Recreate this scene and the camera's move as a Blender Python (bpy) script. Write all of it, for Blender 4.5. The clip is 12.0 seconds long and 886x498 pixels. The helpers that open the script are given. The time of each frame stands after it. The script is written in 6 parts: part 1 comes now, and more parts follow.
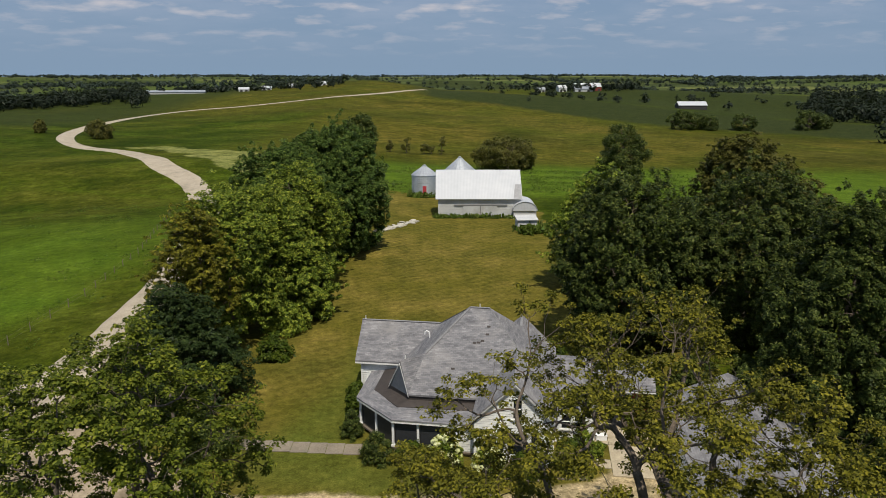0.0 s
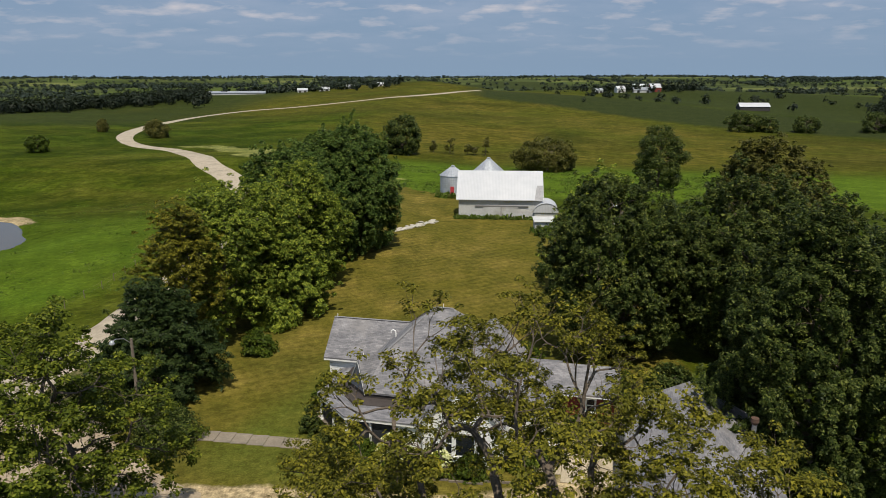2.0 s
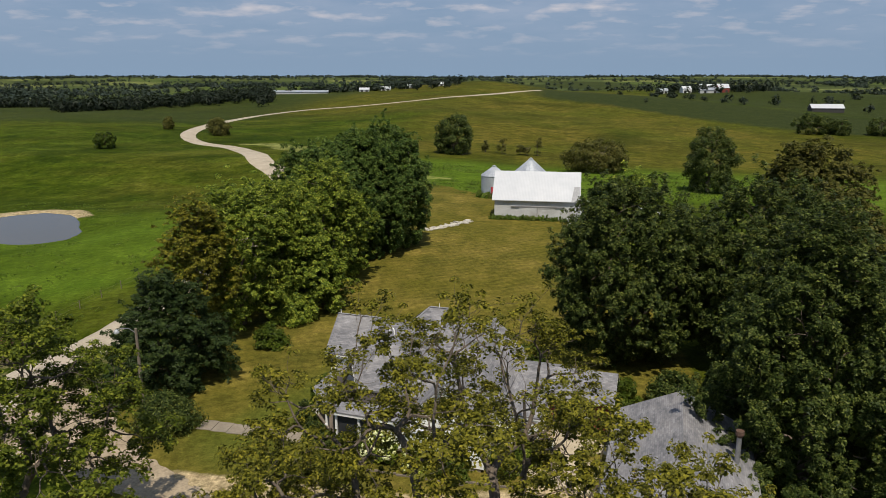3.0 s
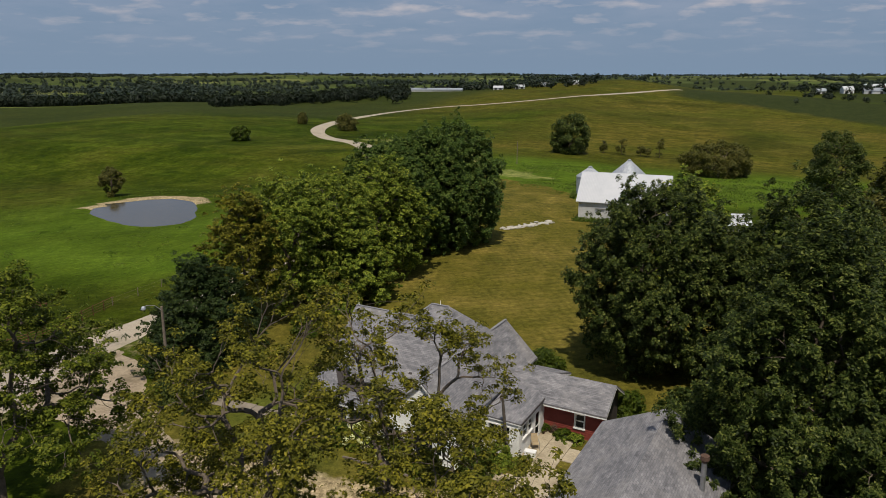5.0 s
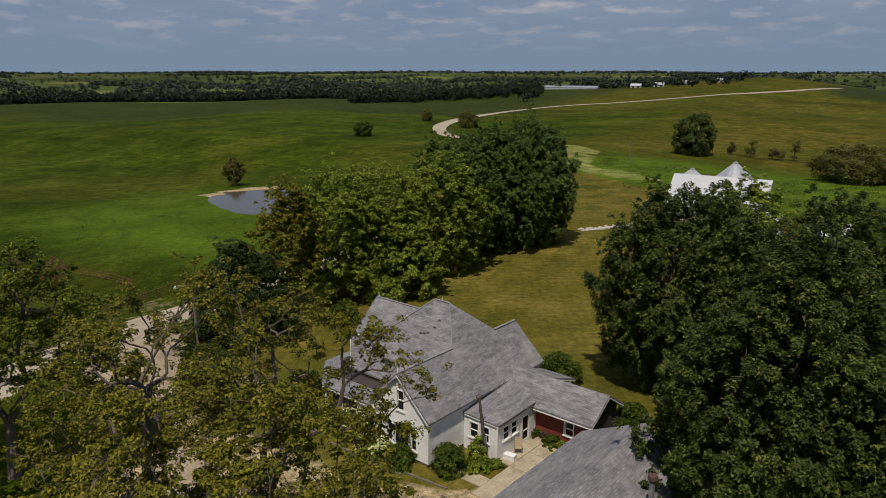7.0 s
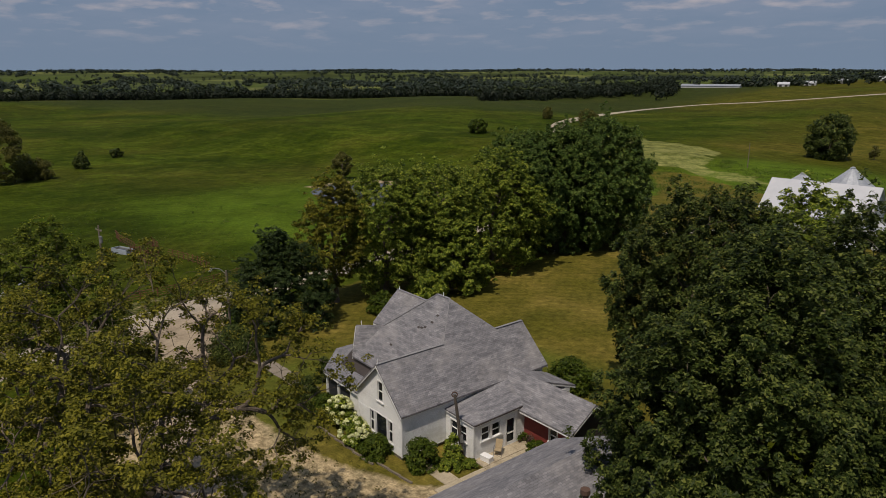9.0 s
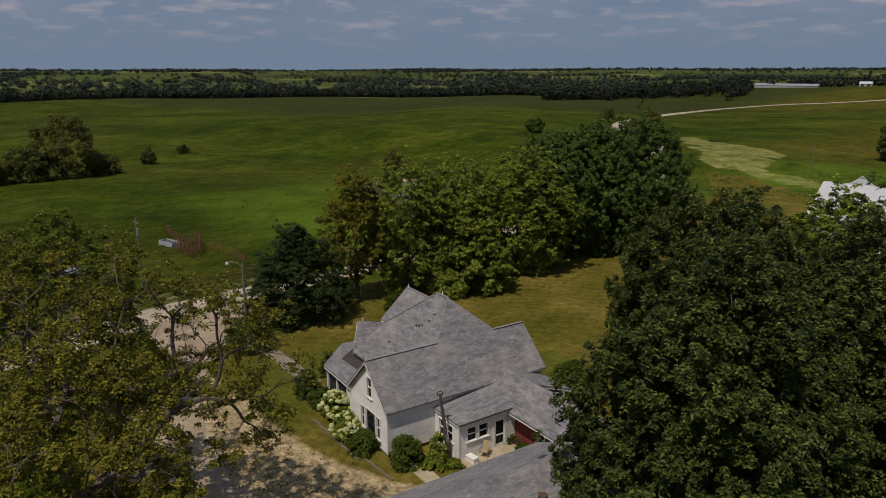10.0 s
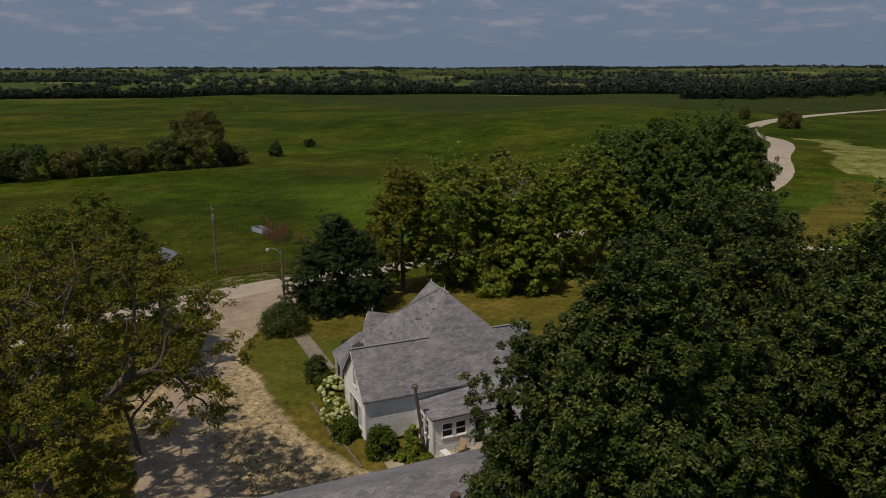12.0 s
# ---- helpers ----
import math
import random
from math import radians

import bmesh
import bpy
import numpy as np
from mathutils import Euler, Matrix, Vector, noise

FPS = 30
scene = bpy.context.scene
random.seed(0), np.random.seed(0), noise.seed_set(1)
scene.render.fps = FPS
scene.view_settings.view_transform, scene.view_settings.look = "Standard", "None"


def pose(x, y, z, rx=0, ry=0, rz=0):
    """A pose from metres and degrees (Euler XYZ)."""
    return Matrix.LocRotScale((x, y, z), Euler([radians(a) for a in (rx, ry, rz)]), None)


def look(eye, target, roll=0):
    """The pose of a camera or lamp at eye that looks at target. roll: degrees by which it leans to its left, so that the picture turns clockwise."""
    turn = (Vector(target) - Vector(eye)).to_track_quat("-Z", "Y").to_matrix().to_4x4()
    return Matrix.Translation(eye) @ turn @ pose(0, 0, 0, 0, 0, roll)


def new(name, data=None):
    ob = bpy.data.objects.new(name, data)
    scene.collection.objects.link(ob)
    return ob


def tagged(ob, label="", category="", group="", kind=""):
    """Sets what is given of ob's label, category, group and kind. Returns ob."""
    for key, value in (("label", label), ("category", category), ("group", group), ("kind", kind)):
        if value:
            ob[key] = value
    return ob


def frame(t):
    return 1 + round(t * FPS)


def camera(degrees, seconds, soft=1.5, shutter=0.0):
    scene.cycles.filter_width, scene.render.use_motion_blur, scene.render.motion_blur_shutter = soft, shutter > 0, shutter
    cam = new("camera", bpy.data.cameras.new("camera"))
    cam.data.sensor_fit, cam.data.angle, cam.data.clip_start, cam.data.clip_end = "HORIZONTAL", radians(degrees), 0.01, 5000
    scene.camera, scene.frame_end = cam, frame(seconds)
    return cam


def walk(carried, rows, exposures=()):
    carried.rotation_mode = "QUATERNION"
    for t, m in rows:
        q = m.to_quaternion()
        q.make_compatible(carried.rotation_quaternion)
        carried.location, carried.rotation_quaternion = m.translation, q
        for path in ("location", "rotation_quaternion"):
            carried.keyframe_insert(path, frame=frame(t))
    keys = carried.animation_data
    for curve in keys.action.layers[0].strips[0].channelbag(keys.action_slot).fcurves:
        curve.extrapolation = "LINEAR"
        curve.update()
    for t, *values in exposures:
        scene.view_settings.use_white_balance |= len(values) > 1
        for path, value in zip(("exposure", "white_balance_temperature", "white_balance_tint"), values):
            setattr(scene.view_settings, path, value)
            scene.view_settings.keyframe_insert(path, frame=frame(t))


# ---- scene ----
cam = camera(63.8, 12.0, soft=0.6)
METRES, EYE, TILT, LEAN, TURN = 62.0, 28.2, -13.85, 0.0, 0.0
ROWS = [
    (0.0, 0.0, 0.0, 0.0, 0.0, 0.0, 0.0),
    (0.5, 0.0193, 0.0007, -0.0002, 0.19, 0.03, 0.05),
    (1.0, 0.0488, 0.0013, -0.0002, 0.97, 0.05, -0.12),
    (1.5, 0.0861, 0.0026, -0.0005, 2.55, 0.06, -0.5),
    (2.0, 0.1269, 0.0049, -0.0003, 4.73, 0.03, -1.06),
    (2.5, 0.1693, 0.009, 0.001, 7.09, -0.03, -1.67),
    (3.0, 0.2123, 0.0141, 0.0024, 9.65, -0.14, -2.32),
    (5.0, 0.3833, 0.0565, 0.0133, 20.52, -0.98, -5.02),
    (5.5, 0.4248, 0.0727, 0.017, 23.39, -1.3, -5.64),
    (6.0, 0.4652, 0.0908, 0.0206, 26.09, -1.63, -6.25),
    (6.5, 0.5041, 0.1119, 0.0248, 28.88, -1.97, -6.84),
    (7.0, 0.5414, 0.1336, 0.03, 31.48, -2.34, -7.34),
    (9.0, 0.6749, 0.2394, 0.0507, 42.24, -4.05, -9.35),
    (9.5, 0.7057, 0.2697, 0.0576, 44.89, -4.52, -9.77),
    (10.0, 0.7352, 0.3011, 0.065, 47.62, -5.03, -10.22),
    (10.5, 0.7634, 0.3332, 0.0722, 50.45, -5.59, -10.67),
    (11.0, 0.7901, 0.3669, 0.0795, 53.24, -6.16, -11.09),
    (11.5, 0.8154, 0.4013, 0.087, 56.01, -6.75, -11.44),
    (12.0, 0.8383, 0.4378, 0.0947, 58.76, -7.33, -11.72),
]
EXPOSURES = [(0, 0.0, 6620, 9), (1.5, 0.02, 6630, 9), (2.5, 0.07, 6640, 10), (3.5, 0.07, 6650, 10), (5, -0.2, 6700, 11), (7, -0.35, 6740, 13), (9, -0.49, 6800, 15), (12, -0.76, 6890, 16)]
walk(cam, [(t, pose(0, 0, EYE, TILT, LEAN, TURN) @ pose(METRES * x, METRES * y, METRES * z, 90 + pitch, roll, yaw)) for t, x, y, z, yaw, pitch, roll in ROWS], EXPOSURES)

# ---- sky and sun ----
SUN_FROM = Vector((0.27, -0.963, 0.0)).normalized()
SUN_HEIGHT = radians(63)
world = bpy.data.worlds.new("sky")
scene.world = world
world.use_nodes = True
wn, wl = world.node_tree.nodes, world.node_tree.links
wn.clear()
sky = wn.new("ShaderNodeTexSky")
sky.sky_type, sky.sun_disc = "NISHITA", False
sky.sun_elevation, sky.sun_rotation = SUN_HEIGHT, math.atan2(SUN_FROM.x, SUN_FROM.y)
sky.air_density, sky.dust_density, sky.ozone_density = 1.0, 2.0, 1.0
# fair-weather clouds on a flat layer, in perspective
coord = wn.new("ShaderNodeTexCoord")
split = wn.new("ShaderNodeSeparateXYZ")
wl.new(coord.outputs["Generated"], split.inputs[0])


def wmath(op, a, b):
    n = wn.new("ShaderNodeMath")
    n.operation = op
    for i, v in enumerate((a, b)):
        if hasattr(v, "is_output"):
            wl.new(v, n.inputs[i])
        else:
            n.inputs[i].default_value = v
    return n.outputs[0]


rise = wmath("ADD", wmath("MAXIMUM", split.outputs["Z"], 0.0), 0.17)
flat = wn.new("ShaderNodeCombineXYZ")
wl.new(wmath("DIVIDE", split.outputs["X"], rise), flat.inputs[0])
wl.new(wmath("DIVIDE", split.outputs["Y"], rise), flat.inputs[1])
puffs = wn.new("ShaderNodeTexNoise")
puffs.inputs["Scale"].default_value, puffs.inputs["Detail"].default_value, puffs.inputs["Roughness"].default_value = 4.0, 5.0, 0.5
wl.new(flat.outputs[0], puffs.inputs["Vector"])
ramp = wn.new("ShaderNodeValToRGB")
ramp.color_ramp.elements[0].position, ramp.color_ramp.elements[1].position = 0.52, 0.73
wl.new(puffs.outputs["Fac"], ramp.inputs[0])
low = wn.new("ShaderNodeMapRange")
low.inputs["From Min"].default_value, low.inputs["From Max"].default_value = 0.018, 0.085
wl.new(split.outputs["Z"], low.inputs["Value"])
amount = wmath("MULTIPLY", wmath("MULTIPLY", ramp.outputs["Color"], low.outputs[0]), 0.85)
# a thin high sheet behind them
sheet = wn.new("ShaderNodeTexNoise")
sheet.inputs["Scale"].default_value, sheet.inputs["Detail"].default_value, sheet.inputs["Roughness"].default_value = 1.7, 7.0, 0.6
wl.new(flat.outputs[0], sheet.inputs["Vector"])
veil = wn.new("ShaderNodeMapRange")
veil.inputs["From Min"].default_value, veil.inputs["From Max"].default_value = 0.40, 0.66
wl.new(sheet.outputs["Fac"], veil.inputs["Value"])
veiled = wn.new("ShaderNodeMixRGB")
wl.new(wmath("MULTIPLY", wmath("MULTIPLY", veil.outputs[0], low.outputs[0]), 0.5), veiled.inputs[0])
mixer = wn.new("ShaderNodeMixRGB")
wl.new(amount, mixer.inputs[0])
haze = wn.new("ShaderNodeMixRGB")
haze.inputs[0].default_value = 0.8
wl.new(sky.outputs[0], haze.inputs[1])
haze.inputs[2].default_value = (2.72, 4.08, 6.45, 1)
rim = wn.new("ShaderNodeMapRange")
rim.inputs["From Min"].default_value, rim.inputs["From Max"].default_value, rim.inputs["To Min"].default_value, rim.inputs["To Max"].default_value = 0.0, 0.13, 0.7, 0.0
wl.new(split.outputs["Z"], rim.inputs["Value"])
paler = wn.new("ShaderNodeMixRGB")
wl.new(rim.outputs[0], paler.inputs[0])
wl.new(haze.outputs[0], paler.inputs[1])
paler.inputs[2].default_value = (3.25, 4.65, 6.4, 1)
wl.new(paler.outputs[0], veiled.inputs[1])
veiled.inputs[2].default_value = (4.5, 5.4, 7.1, 1)
wl.new(veiled.outputs[0], mixer.inputs[1])
mixer.inputs[2].default_value = (7.6, 7.4, 8.0, 1)
back = wn.new("ShaderNodeBackground")
back.inputs["Strength"].default_value = 0.075
wl.new(mixer.outputs[0], back.inputs["Color"])
out = wn.new("ShaderNodeOutputWorld")
wl.new(back.outputs[0], out.inputs["Surface"])

sun = new("sun", bpy.data.lights.new("sun", "SUN"))
sun.data.energy, sun.data.angle, sun.data.color = 4.6, radians(0.55), (1.0, 0.93, 0.80)
aim = SUN_FROM * math.cos(SUN_HEIGHT) + Vector((0, 0, math.sin(SUN_HEIGHT)))
sun.matrix_world = look(aim * 200, (0, 0, 0))

# ---- materials ----
def material(name, build, rough=0.8, metal=0.0):
    m = bpy.data.materials.new(name)
    m.use_nodes = True
    nt = m.node_tree
    b = nt.nodes["Principled BSDF"]
    b.inputs["Roughness"].default_value, b.inputs["Metallic"].default_value = rough, metal
    build(nt, b)
    return m


def node(nt, kind, **inputs):
    n = nt.nodes.new(kind)
    for key, value in inputs.items():
        slot = n.inputs[key.replace("_", " ")]
        if hasattr(value, "is_output"):
            nt.links.new(value, slot)
        else:
            slot.default_value = value
    return n


def noise_of(nt, scale, detail=4.0, rough=0.6, vector=None):
    n = node(nt, "ShaderNodeTexNoise", Scale=scale, Detail=detail, Roughness=rough)
    nt.links.new(vector or node(nt, "ShaderNodeTexCoord").outputs["Object"], n.inputs["Vector"])
    return n.outputs["Fac"]


def ramp_of(nt, fac, stops):
    r = nt.nodes.new("ShaderNodeValToRGB")
    e = r.color_ramp.elements
    while len(e) < len(stops):
        e.new(0.5)
    for k, (p, c) in zip(e, stops):
        k.position, k.color = p, (*c, 1)
    nt.links.new(fac, r.inputs[0])
    return r.outputs["Color"]


def mix(nt, fac, a, b, mode="MIX"):
    n = nt.nodes.new("ShaderNodeMixRGB")
    n.blend_type = mode
    for i, v in enumerate((fac, a, b)):
        if hasattr(v, "is_output"):
            nt.links.new(v, n.inputs[i])
        else:
            n.inputs[i].default_value = v if i == 0 else (*v, 1)
    return n.outputs[0]


def bump(nt, b, height, strength=0.3, distance=0.05):
    n = node(nt, "ShaderNodeBump", Strength=strength, Distance=distance, Height=height)
    nt.links.new(n.outputs[0], b.inputs["Normal"])


def speckled(c1, c2, scale, fine=None, strength=0.25, distance=0.02, dirt=None):
    def build(nt, b):
        col = ramp_of(nt, noise_of(nt, scale), [(0.3, c1), (0.7, c2)])
        f = noise_of(nt, fine or scale * 9, 3.0)
        col = mix(nt, 0.35, col, ramp_of(nt, f, [(0.3, tuple(0.55 * v for v in c1)), (0.7, tuple(min(1, 1.25 * v) for v in c2))]))
        if dirt:
            spots = ramp_of(nt, noise_of(nt, scale * 0.4, 6.0, 0.7), [(0.52, (0, 0, 0)), (0.68, (1, 1, 1))])
            col = mix(nt, spots, col, dirt)
        nt.links.new(col, b.inputs["Base Color"])
        bump(nt, b, f, strength, distance)
    return build


def shingle_build(nt, b):
    uv = node(nt, "ShaderNodeUVMap").outputs[0]
    br = node(nt, "ShaderNodeTexBrick", Scale=1.0, Mortar_Size=0.012, Mortar_Smooth=0.3, Bias=0.0, Brick_Width=0.34, Row_Height=0.15)
    br.inputs["Color1"].default_value, br.inputs["Color2"].default_value = (0.138, 0.138, 0.150, 1), (0.220, 0.217, 0.230, 1)
    br.inputs["Mortar"].default_value = (0.125, 0.122, 0.128, 1)
    nt.links.new(uv, br.inputs["Vector"])
    stretch = node(nt, "ShaderNodeMapping")
    stretch.inputs["Scale"].default_value = (0.5, 1.6, 1)
    nt.links.new(uv, stretch.inputs["Vector"])
    blotch = noise_of(nt, 1.1, 5.0, 0.65, stretch.outputs[0])
    col = mix(nt, 0.8, br.outputs["Color"], ramp_of(nt, blotch, [(0.30, (0.45, 0.455, 0.48)), (0.70, (1.38, 1.36, 1.34))]), "MULTIPLY")
    worn = ramp_of(nt, noise_of(nt, 0.28, 5.0, 0.7, uv), [(0.5, (0, 0, 0)), (0.75, (1, 1, 1))])
    col = mix(nt, worn, col, mix(nt, 0.5, col, (0.34, 0.32, 0.305)))
    nt.links.new(col, b.inputs["Base Color"])
    bump(nt, b, br.outputs["Fac"], -0.35, 0.012)


def leaf_build(dark, light, tint, thinness=0.2):
    def build(nt, b):
        geo = node(nt, "ShaderNodeNewGeometry")
        col = ramp_of(nt, geo.outputs["Random Per Island"], [(0.05, dark), (0.6, light), (0.97, tint)])
        patch = noise_of(nt, 0.45, 3.0)
        col = mix(nt, 0.7, col, ramp_of(nt, patch, [(0.3, (0.65, 0.7, 0.7)), (0.7, (1.25, 1.2, 1.0))]), "MULTIPLY")
        nt.links.new(col, b.inputs["Base Color"])
        b.inputs["Roughness"].default_value = 0.5
        b.inputs["Specular IOR Level"].default_value = 0.1
        thin = node(nt, "ShaderNodeBsdfTranslucent")
        nt.links.new(mix(nt, 0.5, col, (0.13, 0.19, 0.03)), thin.inputs["Color"])
        ms = node(nt, "ShaderNodeMixShader", Fac=thinness)
        nt.links.new(b.outputs[0], ms.inputs[1])
        nt.links.new(thin.outputs[0], ms.inputs[2])
        nt.links.new(ms.outputs[0], nt.nodes["Material Output"].inputs["Surface"])
    return build


def ground_build(nt, b):
    cover = node(nt, "ShaderNodeVertexColor")
    cover.layer_name = "cover"
    far = node(nt, "ShaderNodeVertexColor")
    far.layer_name = "field"
    m = node(nt, "ShaderNodeSeparateColor")
    nt.links.new(cover.outputs["Color"], m.inputs[0])
    m2 = node(nt, "ShaderNodeSeparateColor")
    nt.links.new(far.outputs["Color"], m2.inputs[0])
    big, mid, fine = noise_of(nt, 0.013, 5.0), noise_of(nt, 0.11, 6.0, 0.7), noise_of(nt, 1.7, 5.0, 0.75)
    pasture = ramp_of(nt, mid, [(0.28, (0.021, 0.034, 0.002)), (0.5, (0.034, 0.051, 0.003)), (0.74, (0.056, 0.072, 0.006))])
    pasture = mix(nt, ramp_of(nt, big, [(0.45, (0, 0, 0)), (0.62, (0.75, 0.75, 0.75))]), pasture, mix(nt, 0.5, pasture, (0.088, 0.078, 0.012)))
    # Dark noise patches: damp hollows, plus cloud shadow put into the grass colour.
    shadow_hollow = noise_of(nt, 0.007, 4.0, 0.6)
    pasture = mix(nt, ramp_of(nt, shadow_hollow, [(0.47, (0, 0, 0)), (0.6, (0.8, 0.8, 0.8))]), pasture, mix(nt, 0.65, pasture, (0.014, 0.027, 0.002)))
    streak = node(nt, "ShaderNodeMapping")
    streak.inputs["Scale"].default_value = (0.02, 0.07, 1)
    streak.inputs["Rotation"].default_value = (0, 0, 0.6)
    nt.links.new(node(nt, "ShaderNodeTexCoord").outputs["Object"], streak.inputs["Vector"])
    bright = noise_of(nt, 1.0, 6.0, 0.7, streak.outputs[0])
    pasture = mix(nt, ramp_of(nt, bright, [(0.50, (0, 0, 0)), (0.72, (0.5, 0.5, 0.5))]), pasture, (0.060, 0.096, 0.005))
    brown = ramp_of(nt, mid, [(0.28, (0.050, 0.049, 0.006)), (0.5, (0.076, 0.069, 0.010)), (0.74, (0.110, 0.093, 0.016))])
    brown = mix(nt, ramp_of(nt, big, [(0.42, (0, 0, 0)), (0.64, (0.7, 0.7, 0.7))]), brown, mix(nt, 0.7, brown, (0.044, 0.064, 0.005)))
    brown = mix(nt, ramp_of(nt, bright, [(0.52, (0, 0, 0)), (0.70, (0.45, 0.45, 0.45))]), brown, (0.060, 0.074, 0.007))
    brown = mix(nt, ramp_of(nt, shadow_hollow, [(0.5, (0, 0, 0)), (0.6, (0.6, 0.6, 0.6))]), brown, (0.038, 0.040, 0.006))
    def patchwork(col, scale, dark, light, weight):
        return mix(nt, weight, col, ramp_of(nt, noise_of(nt, scale, 6.0, 0.62), [(0.34, dark), (0.5, (1, 1, 1)), (0.68, light)]), "MULTIPLY")
    pasture = patchwork(pasture, 0.03, (0.55, 0.62, 0.55), (1.5, 1.38, 1.9), 0.85)
    pasture = patchwork(pasture, 0.2, (0.66, 0.72, 0.62), (1.42, 1.34, 1.8), 0.8)
    pasture = patchwork(pasture, 0.7, (0.7, 0.74, 0.7), (1.4, 1.35, 1.5), 0.7)
    brown = patchwork(brown, 0.035, (0.62, 0.72, 0.6), (1.4, 1.28, 1.7), 0.8)
    brown = patchwork(brown, 0.22, (0.7, 0.74, 0.7), (1.35, 1.3, 1.6), 0.7)
    lush = ramp_of(nt, mid, [(0.28, (0.046, 0.083, 0.006)), (0.72, (0.090, 0.138, 0.013))])
    lawn = ramp_of(nt, mid, [(0.30, (0.062, 0.062, 0.012)), (0.5, (0.112, 0.096, 0.020)), (0.70, (0.182, 0.140, 0.036))])
    wave = node(nt, "ShaderNodeTexWave", Scale=0.21, Distortion=6.0, Detail=4.0)
    turn = node(nt, "ShaderNodeMapping")
    turn.inputs["Rotation"].default_value = (0, 0, 0.9)
    nt.links.new(node(nt, "ShaderNodeTexCoord").outputs["Object"], turn.inputs["Vector"])
    nt.links.new(turn.outputs[0], wave.inputs["Vector"])
    lawn = mix(nt, 0.10, lawn, wave.outputs["Color"], "OVERLAY")
    wave2 = node(nt, "ShaderNodeTexWave", Scale=0.27, Distortion=5.0, Detail=4.0)
    turn2 = node(nt, "ShaderNodeMapping")
    turn2.inputs["Rotation"].default_value = (0, 0, -0.5)
    nt.links.new(node(nt, "ShaderNodeTexCoord").outputs["Object"], turn2.inputs["Vector"])
    nt.links.new(turn2.outputs[0], wave2.inputs["Vector"])
    lawn = mix(nt, 0.06, lawn, wave2.outputs["Color"], "OVERLAY")
    lawn = mix(nt, ramp_of(nt, noise_of(nt, 0.05, 4.0, 0.7), [(0.42, (0, 0, 0)), (0.66, (0.75, 0.75, 0.75))]), lawn, (0.082, 0.078, 0.011))
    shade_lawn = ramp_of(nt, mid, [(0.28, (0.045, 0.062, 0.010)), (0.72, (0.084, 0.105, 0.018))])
    dirt = ramp_of(nt, fine, [(0.3, (0.19, 0.145, 0.085)), (0.7, (0.42, 0.34, 0.22))])
    # Dark crop green; in the west it also carries painted cloud shadow.
    crop_shadow = ramp_of(nt, mid, [(0.28, (0.020, 0.029, 0.009)), (0.72, (0.036, 0.045, 0.014))])
    pale = ramp_of(nt, mid, [(0.28, (0.15, 0.165, 0.05)), (0.72, (0.27, 0.27, 0.10))])

    def edge(mask):
        s = node(nt, "ShaderNodeMath")
        s.operation = "ADD"
        nt.links.new(mask, s.inputs[0])
        k = node(nt, "ShaderNodeMath")
        k.operation = "MULTIPLY_ADD"
        nt.links.new(noise_of(nt, 0.5, 5.0, 0.7), k.inputs[0])
        k.inputs[1].default_value, k.inputs[2].default_value = 0.9, -0.45
        nt.links.new(k.outputs[0], s.inputs[1])
        r = node(nt, "ShaderNodeMapRange")
        r.inputs["From Min"].default_value, r.inputs["From Max"].default_value = 0.32, 0.62
        nt.links.new(s.outputs[0], r.inputs["Value"])
        return r.outputs[0]
    col = mix(nt, m2.outputs[0], pasture, brown)
    farland = ramp_of(nt, noise_of(nt, 0.006, 4.0), [(0.35, (0.040, 0.056, 0.020)), (0.65, (0.078, 0.096, 0.036))])
    col = mix(nt, far.outputs["Alpha"], col, farland)
    col = mix(nt, m2.outputs[1], col, lush)
    col = mix(nt, m2.outputs[2], col, crop_shadow)
    patchy = node(nt, "ShaderNodeMath")
    patchy.operation = "MULTIPLY"
    nt.links.new(edge(cover.outputs["Alpha"]), patchy.inputs[0])
    nt.links.new(ramp_of(nt, noise_of(nt, 0.16, 6.0, 0.8), [(0.36, (0.1, 0.1, 0.1)), (0.56, (0.9, 0.9, 0.9))]), patchy.inputs[1])
    col = mix(nt, patchy.outputs[0], col, pale)
    col = mix(nt, edge(m.outputs[0]), col, lawn)
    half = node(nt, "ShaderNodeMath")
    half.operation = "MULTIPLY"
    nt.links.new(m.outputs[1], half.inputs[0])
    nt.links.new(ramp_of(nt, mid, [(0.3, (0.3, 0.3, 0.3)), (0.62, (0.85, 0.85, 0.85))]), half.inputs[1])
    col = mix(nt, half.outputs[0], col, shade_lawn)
    col = mix(nt, edge(m.outputs[2]), col, dirt)
    col = mix(nt, 0.75, col, ramp_of(nt, fine, [(0.28, (0.45, 0.46, 0.45)), (0.72, (1.5, 1.48, 1.4))]), "MULTIPLY")
    blades = noise_of(nt, 7.0, 5.0, 0.8)
    col = mix(nt, 0.7, col, ramp_of(nt, blades, [(0.3, (0.45, 0.45, 0.45)), (0.7, (1.55, 1.55, 1.5))]), "MULTIPLY")
    clumpy = noise_of(nt, 0.45, 5.0, 0.75)
    col = mix(nt, 0.75, col, ramp_of(nt, clumpy, [(0.3, (0.55, 0.6, 0.55)), (0.7, (1.4, 1.34, 1.3))]), "MULTIPLY")
    nt.links.new(col, b.inputs["Base Color"])
    b.inputs["Specular IOR Level"].default_value = 0.03
    bump(nt, b, fine, 0.6, 0.15)


def clear_glass(nt, b):
    b.inputs["Base Color"].default_value = (0.02, 0.025, 0.03, 1)
    b.inputs["Roughness"].default_value = 0.04
    b.inputs["Transmission Weight"].default_value = 0.35
    b.inputs["IOR"].default_value = 1.25


